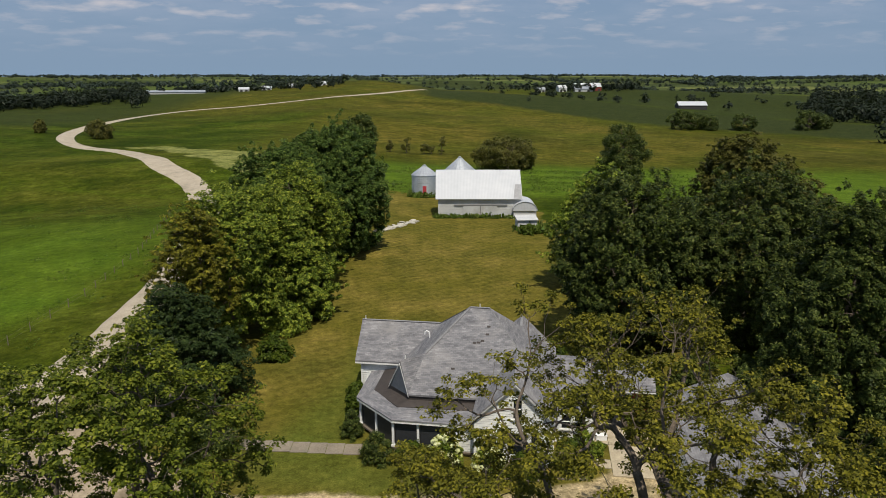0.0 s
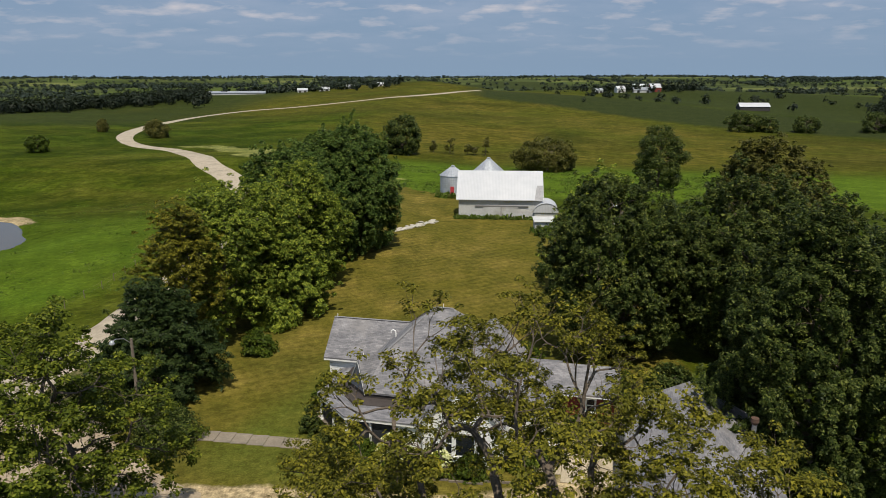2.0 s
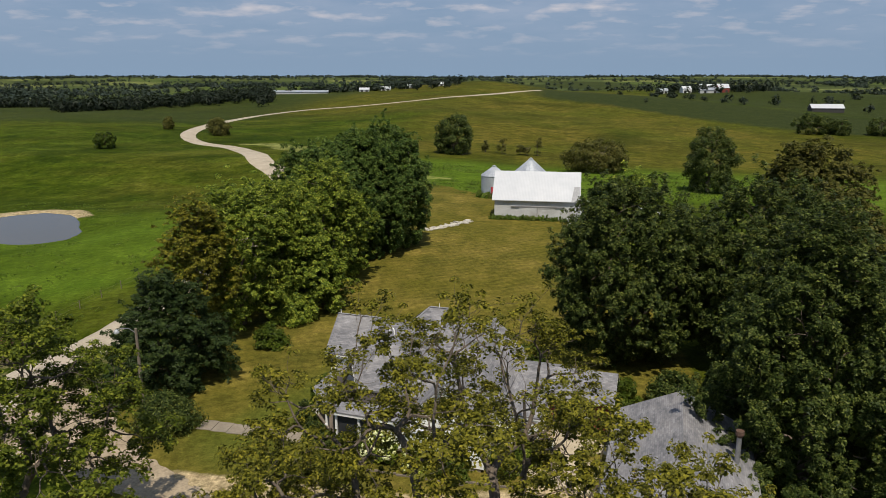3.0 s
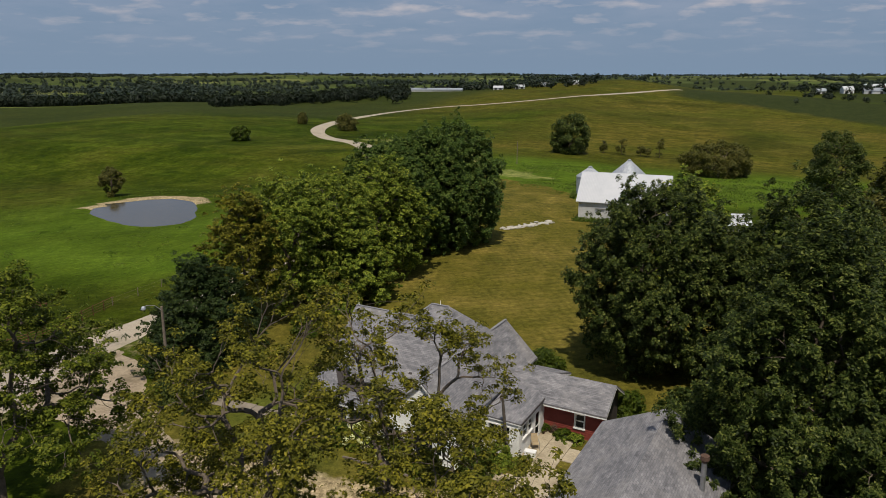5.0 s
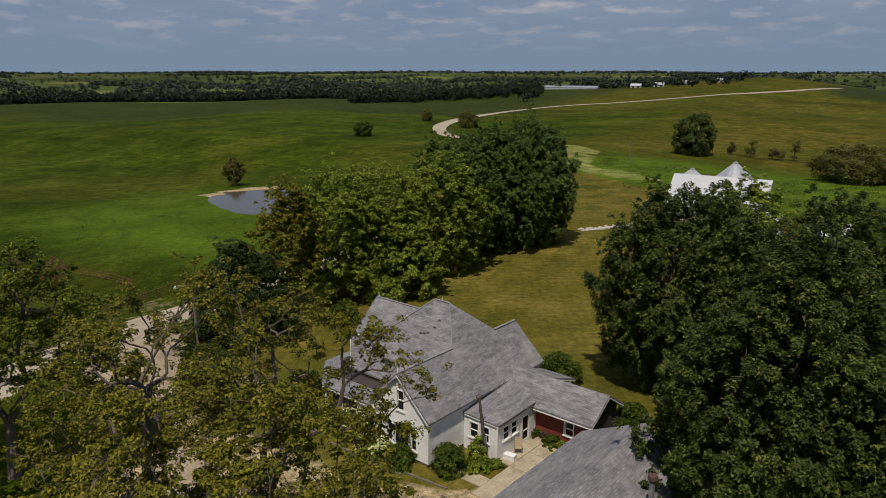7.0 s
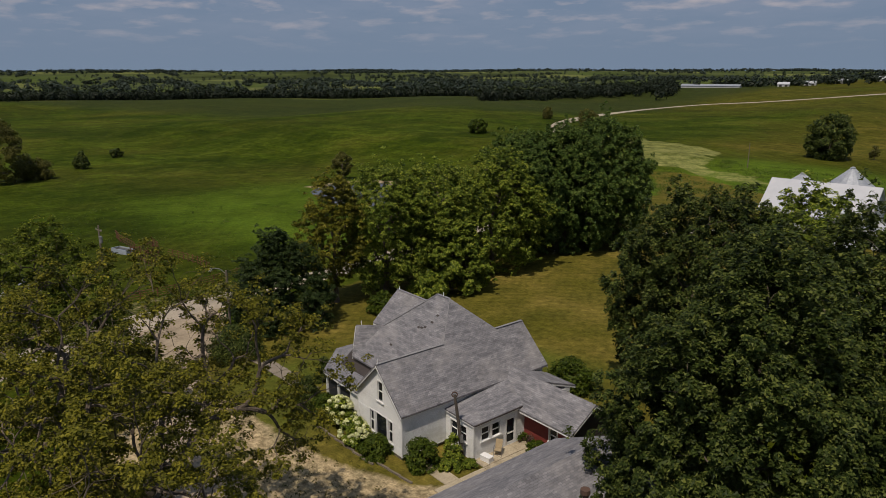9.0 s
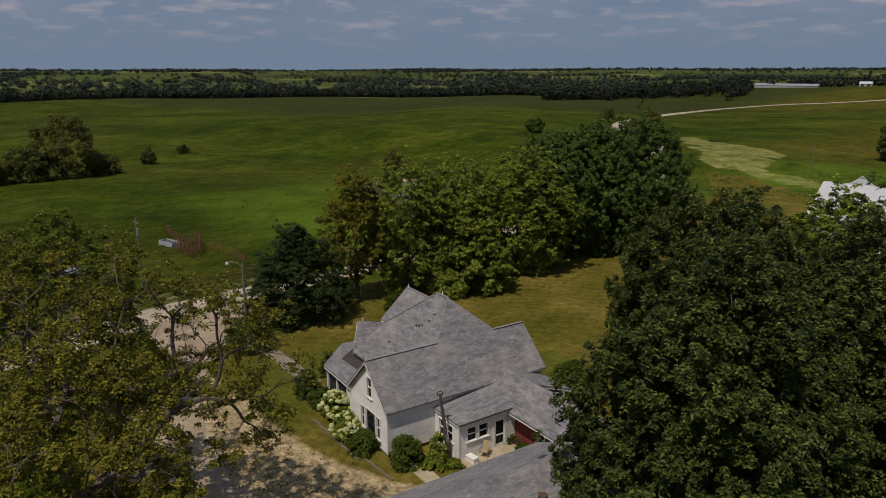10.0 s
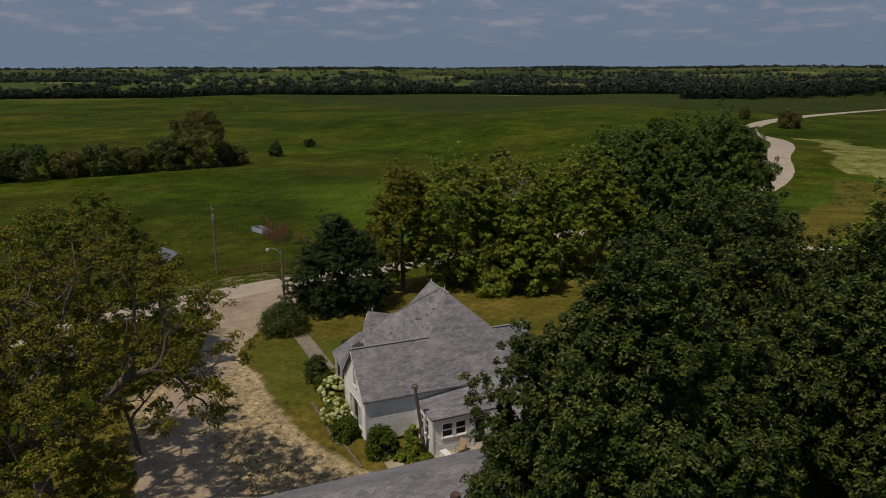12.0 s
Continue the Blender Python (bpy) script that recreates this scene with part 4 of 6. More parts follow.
for k in range(len(arc)):
    j = (k + 1) % len(arc)
    bm.faces.new((face[0][k], face[0][j], face[1][j], face[1][k]))
part("end_panel", bm, "whiteroof", lean_roof)
# Added dark panel that makes the shed opening look unlit.
part("dark_backing", boxed((0.2, 4.4, 3.0, 3.1, 0, 2.5)), "inside", lean)

shed = thing("small_shed", pose(13.8, 128.5, -0.4, 0, 0, 4), "low white wooden box shed standing in weeds", "shed")
clapboards("wall", (0, 0), (3.6, 0), 0, 2.4, "oldwhite", shed, [(0.5, 2.6, 0.3, 1.5)], course=0.3, lip=0.01)
clapboards("side_wall", (3.6, 0), (3.6, 3), 0, 2.4, "oldwhite", shed, course=0.3, lip=0.01)
clapboards("back_wall", (3.6, 3), (0, 3), 0, 2.4, "oldwhite", shed, course=0.3, lip=0.01)
clapboards("end_wall", (0, 3), (0, 0), 0, 2.4, "oldwhite", shed, course=0.3, lip=0.01)
bm = bmesh.new()
slab(bm, [(-0.2, -0.3, 2.45), (3.8, -0.3, 2.45), (3.8, 3.2, 2.8), (-0.2, 3.2, 2.8)], 0.08)
part("roof", bm, "oldwhite", shed)
# Dark panel added behind the opening, in place of interior shade.
part("dark_backing", boxed((0.2, 3.4, 1.6, 1.7, 0, 1.85)), "inside", shed)


def grain_bin(x, y, z, radius, wall, peak, label, door):
    t = thing("grain_bin", pose(x, y, z), label, "grain bin", "grain bins behind the barn")
    n = 40
    bm = bmesh.new()
    rows = int(wall / 0.8)
    rings = []
    for i in range(rows + 1):
        for dz, dr in ((0.0, 0.0), (0.06, 0.025)):
            zz = wall * i / rows + dz
            rings.append([bm.verts.new(((radius + dr) * math.cos(2 * math.pi * k / n), (radius + dr) * math.sin(2 * math.pi * k / n), min(zz, wall))) for k in range(n)])
    for r0, r1 in zip(rings, rings[1:]):
        for k in range(n):
            bm.faces.new((r0[k], r0[(k + 1) % n], r1[(k + 1) % n], r1[k]))
    part("wall", bm, "steel", t)
    bm = bmesh.new()
    lo, hi = [], []
    for k in range(n * 2):
        a = 2 * math.pi * k / (n * 2)
        rib = 0.06 if k % 4 == 0 else 0.0
        lo.append(bm.verts.new(((radius + 0.15) * math.cos(a), (radius + 0.15) * math.sin(a), wall - 0.05 + rib)))
        hi.append(bm.verts.new((0.45 * math.cos(a), 0.45 * math.sin(a), peak + rib)))
    for k in range(n * 2):
        j = (k + 1) % (n * 2)
        bm.faces.new((lo[k], lo[j], hi[j], hi[k]))
    roof = part("roof", bm, "conesteel", t)
    bm = bmesh.new()
    tube(bm, [(0, 0, peak - 0.02), (0, 0, peak + 0.25), (0, 0, peak + 0.4)], [0.5, 0.5, 0.2], 16)
    part("roof_cap", bm, "conesteel", roof)
    if door:
        dd = part("door", boxed((-0.35, 0.55, -radius - 0.12, -radius + 0.1, 1.0, 3.1)), "doorred", t, "red bin door")
        part("door_frame", boxed((-0.45, -0.35, -radius - 0.14, -radius + 0.1, 0.9, 3.2), (0.55, 0.65, -radius - 0.14, -radius + 0.1, 0.9, 3.2)), "steel", dd)
    return t


grain_bin(-4.6, 175.5, -1.6, 3.15, 5.6, 7.6, "galvanised steel grain bin with small red door", True)
grain_bin(4.2, 177.5, -1.6, 4.2, 6.0, 9.4, "wide galvanised steel grain bin with cone roof", False)
grain_bin(0.9, 170.0, -1.3, 1.5, 4.2, 5.2, "narrow galvanised steel hopper bin", False)

# ---- trees ----
def leaf_mesh(name, centre, size, normal, rng, mat, parent, fold=0.2, long=1.6, broad=False):
    """Many small leaves as one mesh: centres, sizes and facing directions."""
    n = len(centre)
    normal = normal / (np.linalg.norm(normal, axis=1, keepdims=True) + 1e-9)
    rnd = rng.normal(size=(n, 3))
    a = np.cross(normal, rnd)
    a /= np.linalg.norm(a, axis=1, keepdims=True) + 1e-9
    b = np.cross(normal, a)
    s = size[:, None]
    k = 4 if broad else 3
    v = np.empty((n, k, 3))
    if broad:
        v[:, 0] = centre - a * s * 0.5 * long
        v[:, 1] = centre - b * s * 0.4 + normal * s * fold
        v[:, 2] = centre + a * s * 0.5 * long - normal * s * 0.15
        v[:, 3] = centre + b * s * 0.4 + normal * s * fold
        order = np.array([[0, 2, 1, 0, 3, 2]])
    else:
        v[:, 0] = centre - a * s * 0.5 * long - b * s * 0.4 + normal * s * fold
        v[:, 1] = centre - a * s * 0.5 * long + b * s * 0.4
        v[:, 2] = centre + a * s * 0.5 * long
        order = np.array([[0, 1, 2]])
    loops = (np.arange(n)[:, None] * k + order).ravel()
    faces = len(loops) // 3
    me = bpy.data.meshes.new(name)
    me.vertices.add(k * n)
    me.vertices.foreach_set("co", v.ravel().astype(np.float32))
    me.loops.add(3 * faces)
    me.loops.foreach_set("vertex_index", loops.astype(np.int32))
    me.polygons.add(faces)
    me.polygons.foreach_set("loop_start", np.arange(0, 3 * faces, 3, dtype=np.int32))
    me.update(calc_edges=True)
    me.materials.append(M[mat])
    ob = new(name, me)
    ob.parent = parent
    return ob


def clump_leaves(rng, centres, radii, per, squash, size, outward, mid, up=0.6, spray=0.0):
    """Leaf centres, sizes and normals gathered in clumps; spray draws a clump out into an upward shoot."""
    out_c, out_n = [], []
    for c, r in zip(centres, radii):
        k = max(6, int(per * (r / np.mean(radii)) ** 2))
        d = rng.normal(size=(k, 3))
        d /= np.linalg.norm(d, axis=1, keepdims=True)
        away = (c - mid) / (np.linalg.norm(c - mid) + 1e-6)
        if spray:
            axis = away * 0.7 + np.array((0, 0, 0.75)) + rng.normal(size=3) * 0.25
            axis /= np.linalg.norm(axis)
            u = rng.uniform(-0.7, 1.0, (k, 1))
            q = axis * (u * r * spray) + d * (r * 0.62 * np.sqrt(np.clip(1.05 - np.abs(u) ** 1.4, 0.03, 1)) * rng.uniform(0.2, 1.0, (k, 1)) ** 0.5)
        else:
            q = d * (r * rng.uniform(0.15, 1.0, (k, 1)) ** 0.5)
            q[:, 2] *= squash
        out_c.append(c + q)
        n = d * 0.8 + rng.normal(size=(k, 3)) * 0.5 + outward * away
        n[:, 2] += up
        out_n.append(n)
    c, n = np.concatenate(out_c), np.concatenate(out_n)
    return c, size * rng.uniform(0.6, 1.35, len(c)), n


def limb(bm, rng, a, b, r0, r1, sag=0.0, sides=5, steps=4):
    a, b = Vector(a), Vector(b)
    ln = (b - a).length
    pts, rad = [], []
    w = [Vector(rng.normal(size=3)) * 0.05 * ln for _ in range(steps + 1)]
    for i in range(steps + 1):
        t = i / steps
        p = a.lerp(b, t) + (w[i] if 0 < i < steps else Vector()) + Vector((0, 0, sag * ln * math.sin(math.pi * t)))
        pts.append(p)
        rad.append(r0 + (r1 - r0) * t)
    tube(bm, pts, rad, sides)
    return pts


def tree(x, y, top, radius, base, mat, label, seed, leaf=0.3, clumps=120, per=110, clump_r=1.15, shape="round", trunk=0.35, open_crown=0.0, squash=0.8, bark="bark", name="tree", group="", limbs=26, ground_z=None, spray=0.0, category="tree", fine=1.6):
    rng = np.random.default_rng(seed)
    gz = soil(x, y) if ground_z is None else ground_z
    t = thing(name, pose(x, y, gz), label, category, group)
    H = top - gz
    cz = base
    lobes = rng.uniform(0, 2 * np.pi, 4)

    def reach(h, a):
        if shape == "cone":
            r = radius * (1 - h) ** 0.75 * min(1.0, 0.5 + 4 * h)
        elif shape == "vase":
            r = radius * math.sqrt(max(0.02, 1 - ((h - 0.62) / 0.62) ** 2)) if h < 0.62 else radius * math.sqrt(max(0.0, 1 - ((h - 0.62) / 0.40) ** 2))
        else:
            r = radius * math.sqrt(max(0.0, 1 - ((h - 0.42) / 0.6) ** 2))
        return r * (1 + 0.13 * math.sin(2 * a + lobes[0]) + 0.10 * math.sin(3 * a + lobes[1]) + 0.08 * math.sin(5 * a + lobes[2] + 6 * h))
    centres, radii = [], []
    while len(centres) < clumps:
        h, a = rng.uniform(0, 1), rng.uniform(0, 2 * np.pi)
        full = reach(h, a)
        if rng.uniform() > (full / radius) * 1.1 + 0.08:
            continue
        q = full * rng.uniform(0.25 if open_crown else 0.45, 1.0) ** 0.6
        centres.append((q * math.cos(a), q * math.sin(a), cz + h * (H - cz - clump_r * 0.6)))
        radii.append(clump_r * rng.uniform(0.6, 1.3))
    centres = np.array(centres)
    mid = np.array((0, 0, cz + 0.4 * (H - cz)))
    c, s, n = clump_leaves(rng, centres, radii, int(per * fine), squash, leaf / math.sqrt(fine), 0.5, mid, spray=spray)
    bm = bmesh.new()
    lean = rng.normal(size=2) * 0.25
    stem = [(0, 0, -0.3), (0.2 * lean[0], 0.2 * lean[1], H * 0.15), (lean[0] * 0.6, lean[1] * 0.6, H * 0.4), (lean[0], lean[1], H * 0.75)]
    tube(bm, stem, [trunk * 1.35, trunk, trunk * 0.75, trunk * 0.2], 8)
    order = rng.permutation(len(centres))[:limbs]
    for i in order:
        e = centres[i]
        z0 = max(H * 0.12, min(H * 0.7, e[2] - 0.45 * math.hypot(e[0], e[1]) - 0.3))
        k = z0 / (H * 0.75)
        start = (lean[0] * k, lean[1] * k, z0)
        pts = limb(bm, rng, start, e, trunk * (0.5 - 0.25 * k), 0.035, 0.08)
        if open_crown:
            for _ in range(3):
                j = rng.integers(2, len(pts))
                d = Vector(rng.normal(size=3)) * clump_r * 0.9
                limb(bm, rng, pts[j], pts[j] + d, 0.03, 0.012, 0.05, 4, 2)
    part("trunk", bm, bark, t)
    leaf_mesh("crown", c, s, n, rng, mat, t)
    return t


def grow(bm, rng, ends, start, heading, total, trunk, thin):
    """Branches that fork again and again from start until each one carries a single end."""
    n = len(ends)
    thick = lambda k: max(thin, trunk * (k / total) ** 0.52)

    def bough(p, q, h, r0, r1):
        ln = (q - p).length
        bend = p + h * (0.42 * ln) + Vector(rng.normal(size=3)) * 0.05 * ln
        steps = 4 if ln > 1.2 else 2
        pts = [p * (1 - t) ** 2 + bend * (2 * t * (1 - t)) + q * t * t for t in [k / steps for k in range(steps + 1)]]
        tube(bm, pts, [r0 + (r1 - r0) * k / steps for k in range(steps + 1)], 7 if r0 > 0.09 else 5 if r0 > 0.035 else 3)
        return (q - bend).normalized()
    if n == 1:
        bough(start, Vector(ends[0]), heading, thick(1), thin * 0.6)
        return
    c = ends[rng.choice(n, 2, replace=False)].astype(float)
    for _ in range(5):
        near = ((ends[:, None] - c[None]) ** 2).sum(2).argmin(1)
        for k in (0, 1):
            if (near == k).any():
                c[k] = ends[near == k].mean(0)
    for k in (0, 1):
        group = ends[near == k]
        if len(group) == 0:
            continue
        goal = Vector(c[k])
        if len(group) == 1:
            bough(start, Vector(group[0]), heading, thick(1), thin * 0.6)
            continue
        knot = start.lerp(goal, rng.uniform(0.32, 0.52))
        h = bough(start, knot, heading, thick(len(group)) * 1.04, thick(len(group)))
        grow(bm, rng, group, knot, (h + (goal - knot).normalized() * 0.6).normalized(), total, trunk, thin)


def tufted(rng, centres, out, radius, tufts, stretch, rise, flat, shoots=0.0):
    """Tuft places on the outer and upper side of every bough, drawn out along its rising axis, some as long shoots."""
    k = len(centres)
    c, o = np.repeat(centres, tufts, 0), np.repeat(out, tufts, 0)
    axis = out * (1 - rise) + np.array((0, 0, rise)) + rng.normal(size=(k, 3)) * 0.16
    axis = np.repeat(axis / np.linalg.norm(axis, axis=1, keepdims=True), tufts, 0)
    d = rng.normal(size=(k * tufts, 3))
    d /= np.linalg.norm(d, axis=1, keepdims=True)
    side = (d * (o * 0.8 + np.array((0, 0, 0.6)))).sum(1, keepdims=True)
    d = np.where(side < -0.25, -d, d)
    r = np.repeat(radius, tufts)[:, None]
    q = d * r * rng.uniform(0.35, 1.05, (k * tufts, 1)) ** 0.6
    q += axis * (q * axis).sum(1, keepdims=True) * (stretch - 1)
    q += axis * r * np.where(rng.uniform(size=(k * tufts, 1)) < shoots, rng.uniform(0.5, 1.3, (k * tufts, 1)), 0.0)
    q[:, 2] *= flat
    return c + q, o


def leafed(rng, tuft, out, radius, leaves, leaf, tall=0.75):
    """Leaf centres, sizes and facings, dome-wise over every tuft."""
    n = len(tuft) * leaves
    d = rng.normal(size=(n, 3))
    d[:, 2] = np.where(d[:, 2] < -0.35, -d[:, 2], d[:, 2])
    d /= np.linalg.norm(d, axis=1, keepdims=True)
    r = np.repeat(radius * rng.uniform(0.6, 1.35, len(tuft)), leaves)[:, None]
    c = np.repeat(tuft, leaves, 0) + d * r * rng.uniform(0.1, 1.0, (n, 1)) ** 0.5 * np.array((1, 1, tall))
    nrm = d * 0.75 + np.array((0, 0, 0.6)) + np.repeat(out, leaves, 0) * 0.4 + rng.normal(size=(n, 3)) * 0.42
    return c, leaf * rng.uniform(0.6, 1.35, n), nrm


def crown_tree(x, y, top, radius, base, mat, label, seed, boughs=70, bough_r=1.7, tufts=26, tuft_r=0.45, leaves=40, leaf=0.2, profile="round", rise=0.5, stretch=1.35, core=1600, trunk=0.4, ragged=0.22, flat=1.0, tall=0.8, category="tree"):
    """A full crown: boughs over the crown's outline, tufts over each bough, leaves over each tuft, deep gaps between."""
    rng = np.random.default_rng(seed)
    gz = soil(x, y)
    t = thing("tree", pose(x, y, gz), label, category)
    H = top - gz
    lobes = rng.uniform(0, 2 * np.pi, 4)

    def reach(h, a):
        if profile == "egg":
            r = math.sqrt(max(0.0, 1 - ((h - 0.3) / 0.72) ** 2)) * (1 - 0.45 * max(0.0, h - 0.25))
        elif profile == "tall":
            r = math.sqrt(max(0.0, 1 - (abs(h - 0.5) / 0.52) ** 2.4))
        else:
            r = math.sqrt(max(0.0, 1 - ((h - 0.42) / 0.6) ** 2))
        return radius * r * (1 + 0.08 * math.sin(2 * a + lobes[0]) + 0.07 * math.sin(3 * a + lobes[1]) + 0.06 * math.sin(5 * a + lobes[2] + 5 * h))
    low, high = base, H - 0.8 * bough_r * stretch
    places = []
    while len(places) < boughs:
        best, far = None, -1.0
        for _ in range(7):
            h, a = rng.uniform(0, 1) ** 0.85, rng.uniform(0, 2 * np.pi)
            full = reach(h, a)
            if rng.uniform() > full / radius + 0.12:
                continue
            q = max(0.0, full - bough_r * 0.7) * rng.uniform(1 - ragged, 1.0)
            p = np.array((q * math.cos(a), q * math.sin(a), low + h * (high - low)))
            gap = min([float(((p - o) ** 2).sum()) for o in places] or [99.0])
            if gap > far:
                best, far = p, gap
        if best is not None:
            places.append(best)
    places = np.array(places)
    out = places - np.array((0, 0, low + 0.36 * (high - low)))
    out /= np.linalg.norm(out, axis=1, keepdims=True) + 1e-6
    tuft, facing = tufted(rng, places, out, bough_r * rng.uniform(0.7, 1.25, boughs), tufts, stretch, rise, flat, 0.16)
    tuft[:, 2] = np.maximum(tuft[:, 2], 0.4)
    c, s, n = leafed(rng, tuft, facing, tuft_r, leaves, leaf, tall)
    if core:
        d = rng.normal(size=(core, 3))
        d /= np.linalg.norm(d, axis=1, keepdims=True)
        inner = np.array([(reach(h, a) * u * math.cos(a), reach(h, a) * u * math.sin(a), low + h * (high - low)) for h, a, u in zip(rng.uniform(0.04, 0.9, core), rng.uniform(0, 2 * np.pi, core), rng.uniform(0.3, 0.68, core))])
        c, s, n = np.concatenate((c, inner)), np.concatenate((s, rng.uniform(0.25, 0.5, core))), np.concatenate((n, d))
    leaf_mesh("crown", c, s, n, rng, mat, t)
    bm = bmesh.new()
    fork = max(1.2, low + 0.12 * (high - low))
    lean = rng.normal(size=2) * 0.2
    tube(bm, [(0, 0, -0.3), (lean[0] * 0.4, lean[1] * 0.4, fork * 0.5), (lean[0], lean[1], fork)], [trunk * 1.35, trunk, trunk * 0.85], 9)
    grow(bm, rng, places, Vector((lean[0], lean[1], fork)), Vector((0, 0, 1)), boughs, trunk * 0.9, 0.03)
    part("trunk", bm, "bark", t)
    return t


def spreading_tree(x, y, top, radius, mat, label, seed, sprays=60, spray_r=1.35, tufts=13, tuft_r=0.42, leaves=34, leaf=0.16, trunk=0.42, shift=(0.0, 0.0), low=0.5, fork=0.3, flat=0.7, extra=()):
    """A wide open crown on arching, forking limbs: flat sprays of leaves over a dome, with gaps between."""
    rng = np.random.default_rng(seed)
    gz = soil(x, y)
    t = thing("tree", pose(x, y, gz), label, "tree")
    H = top - gz
    zc, rz = H * low, H * (1 - low) - 0.5
    places = []
    while len(places) < sprays:
        best, far = None, -1.0
        for _ in range(3):
            e, a = math.asin(rng.uniform(-0.30, 1.0)), rng.uniform(0, 2 * np.pi)
            q = rng.uniform(0.8, 1.0) if rng.uniform() < 0.72 else rng.uniform(0.4, 0.8)
            lobe = 1 + 0.12 * math.sin(3 * a + seed) + 0.08 * math.sin(5 * a + 2 * seed)
            p = np.array((shift[0] + radius * q * lobe * math.cos(e) * math.cos(a), shift[1] + radius * q * lobe * math.cos(e) * math.sin(a), zc + rz * q * math.sin(e)))
            gap = min([float(((p - o) ** 2).sum()) for o in places] or [99.0])
            if gap > far:
                best, far = p, gap
        places.append(best)
    places = np.array(places + [np.array(e, float) for e in extra])
    out = places - np.array((shift[0], shift[1], zc - 2))
    out /= np.linalg.norm(out, axis=1, keepdims=True) + 1e-6
    tuft, facing = tufted(rng, places, out, spray_r * rng.uniform(0.65, 1.3, len(places)), tufts, 1.4, 0.4, flat, 0.15)
    bm = bmesh.new()
    f = H * fork
    lean = np.array(shift) * 0.12 + rng.normal(size=2) * 0.15
    tube(bm, [(0, 0, -0.3), (lean[0] * 0.3, lean[1] * 0.3, f * 0.5), (lean[0], lean[1], f)], [trunk * 1.3, trunk, trunk * 0.9], 10)
    grow(bm, rng, tuft, Vector((lean[0], lean[1], f)), Vector((0, 0, 1)), len(tuft), trunk * 0.95, 0.010)
    part("trunk", bm, "bark", t)
    c, s, n = leafed(rng, tuft + np.array((0, 0, 0.05)), facing, tuft_r, leaves, leaf, 0.8)
    leaf_mesh("crown", c, s, n, rng, mat, t, broad=True, long=1.3)
    return t


MAPLE = "broad dark green maple tree in full leaf"
ROW = "leafy yellow-green yard tree in the roadside row"
# open trees in front of the house
spreading_tree(9.6, 26.2, 19.8, 8.0, "leaf_olive", "tall spreading tree with sparse olive leaves and grey limbs", 11, 112, 1.1, 15, 0.37, 37, 0.13, 0.54, (-1.6, 2.0), 0.46, 0.24, extra=((3.4, 7.2, 15.6), (2.6, 6.4, 15.8), (4.0, 8.4, 13.8), (4.8, 10.2, 12.0), (3.2, 9.2, 14.2), (0.6, 9.0, 10.4)))
spreading_tree(15.8, 25.0, 16.2, 4.8, "leaf_olive", "open-crowned tree with olive green leaves", 32, 50, 1.1, 14, 0.37, 44, 0.13, 0.24, (0.3, 0.2), 0.5, 0.3)
spreading_tree(0.6, 32.2, 10.6, 4.0, "leaf_olive", "low open tree with olive leaves beside the driveway", 33, 30, 1.05, 12, 0.36, 42, 0.13, 0.18, (0, 0), 0.5, 0.22)
spreading_tree(-16.2, 30.4, 17.0, 6.6, "leaf_bright", "broad open green yard tree beside the driveway", 12, 128, 1.15, 13, 0.40, 36, 0.165, 0.38, (-0.3, 1.0), 0.40, 0.2, 0.6)
# the row on the west side of the lawn
crown_tree(-22.8, 57.8, 11.4, 5.0, 0.3, "leaf_blue", "dark blue-green rounded conifer by the road", 13, 80, 1.25, 24, 0.34, 30, 0.17, "egg", 0.15, 1.5, 1400, 0.22, 0.15, 0.7)
crown_tree(-24.2, 66.8, 15.8, 3.9, 2.2, "leaf_olive", "thin olive-leaved tree with grey twigs", 14, 80, 0.97, 15, 0.36, 26, 0.184, "tall", 0.55, 1.60, 150, 0.28, 0.50)
crown_tree(-23.2, 74.0, 16.4, 6.0, 1.2, "leaf_yellow", ROW, 15, 108, 1.15, 16, 0.38, 28, 0.202, "tall", 0.45, 1.50, 1500, 0.34, 0.30)
crown_tree(-22.2, 82.0, 16.2, 6.4, 1.0, "leaf_yellow", ROW, 16, 116, 1.15, 16, 0.38, 28, 0.202, "tall", 0.45, 1.50, 1500, 0.34, 0.30)
crown_tree(-17.4, 80.0, 10.6, 4.6, 0.4, "leaf_yellow", "low bright green bushy tree at the lawn's edge", 17, 77, 1.01, 16, 0.38, 36, 0.221, "egg", 0.3, 1.50, 900, 0.25, 0.30)
crown_tree(-19.6, 91.0, 16.8, 6.9, 0.7, "leaf_yellow", ROW, 34, 122, 1.15, 16, 0.38, 28, 0.221, "round", 0.45, 1.50, 1600, 0.36, 0.30)
crown_tree(-22.6, 103.0, 18.6, 7.3, 0.6, "leaf_green", MAPLE, 18, 147, 1.37, 21, 0.40, 40, 0.232, "tall", 0.65, 2.1, 2200, 0.42, 0.30, tall=1.5)
crown_tree(-19.5, 108.5, 19.2, 7.5, 0.6, "leaf_green", MAPLE, 36, 130, 1.37, 21, 0.40, 40, 0.232, "round", 0.65, 2.1, 2000, 0.42, 0.30, tall=1.5)
crown_tree(-16.6, 115.0, 20.9, 7.5, 0.6, "leaf_green", MAPLE, 19, 147, 1.37, 21, 0.40, 40, 0.232, "round", 0.65, 2.1, 2200, 0.42, 0.30, tall=1.5)
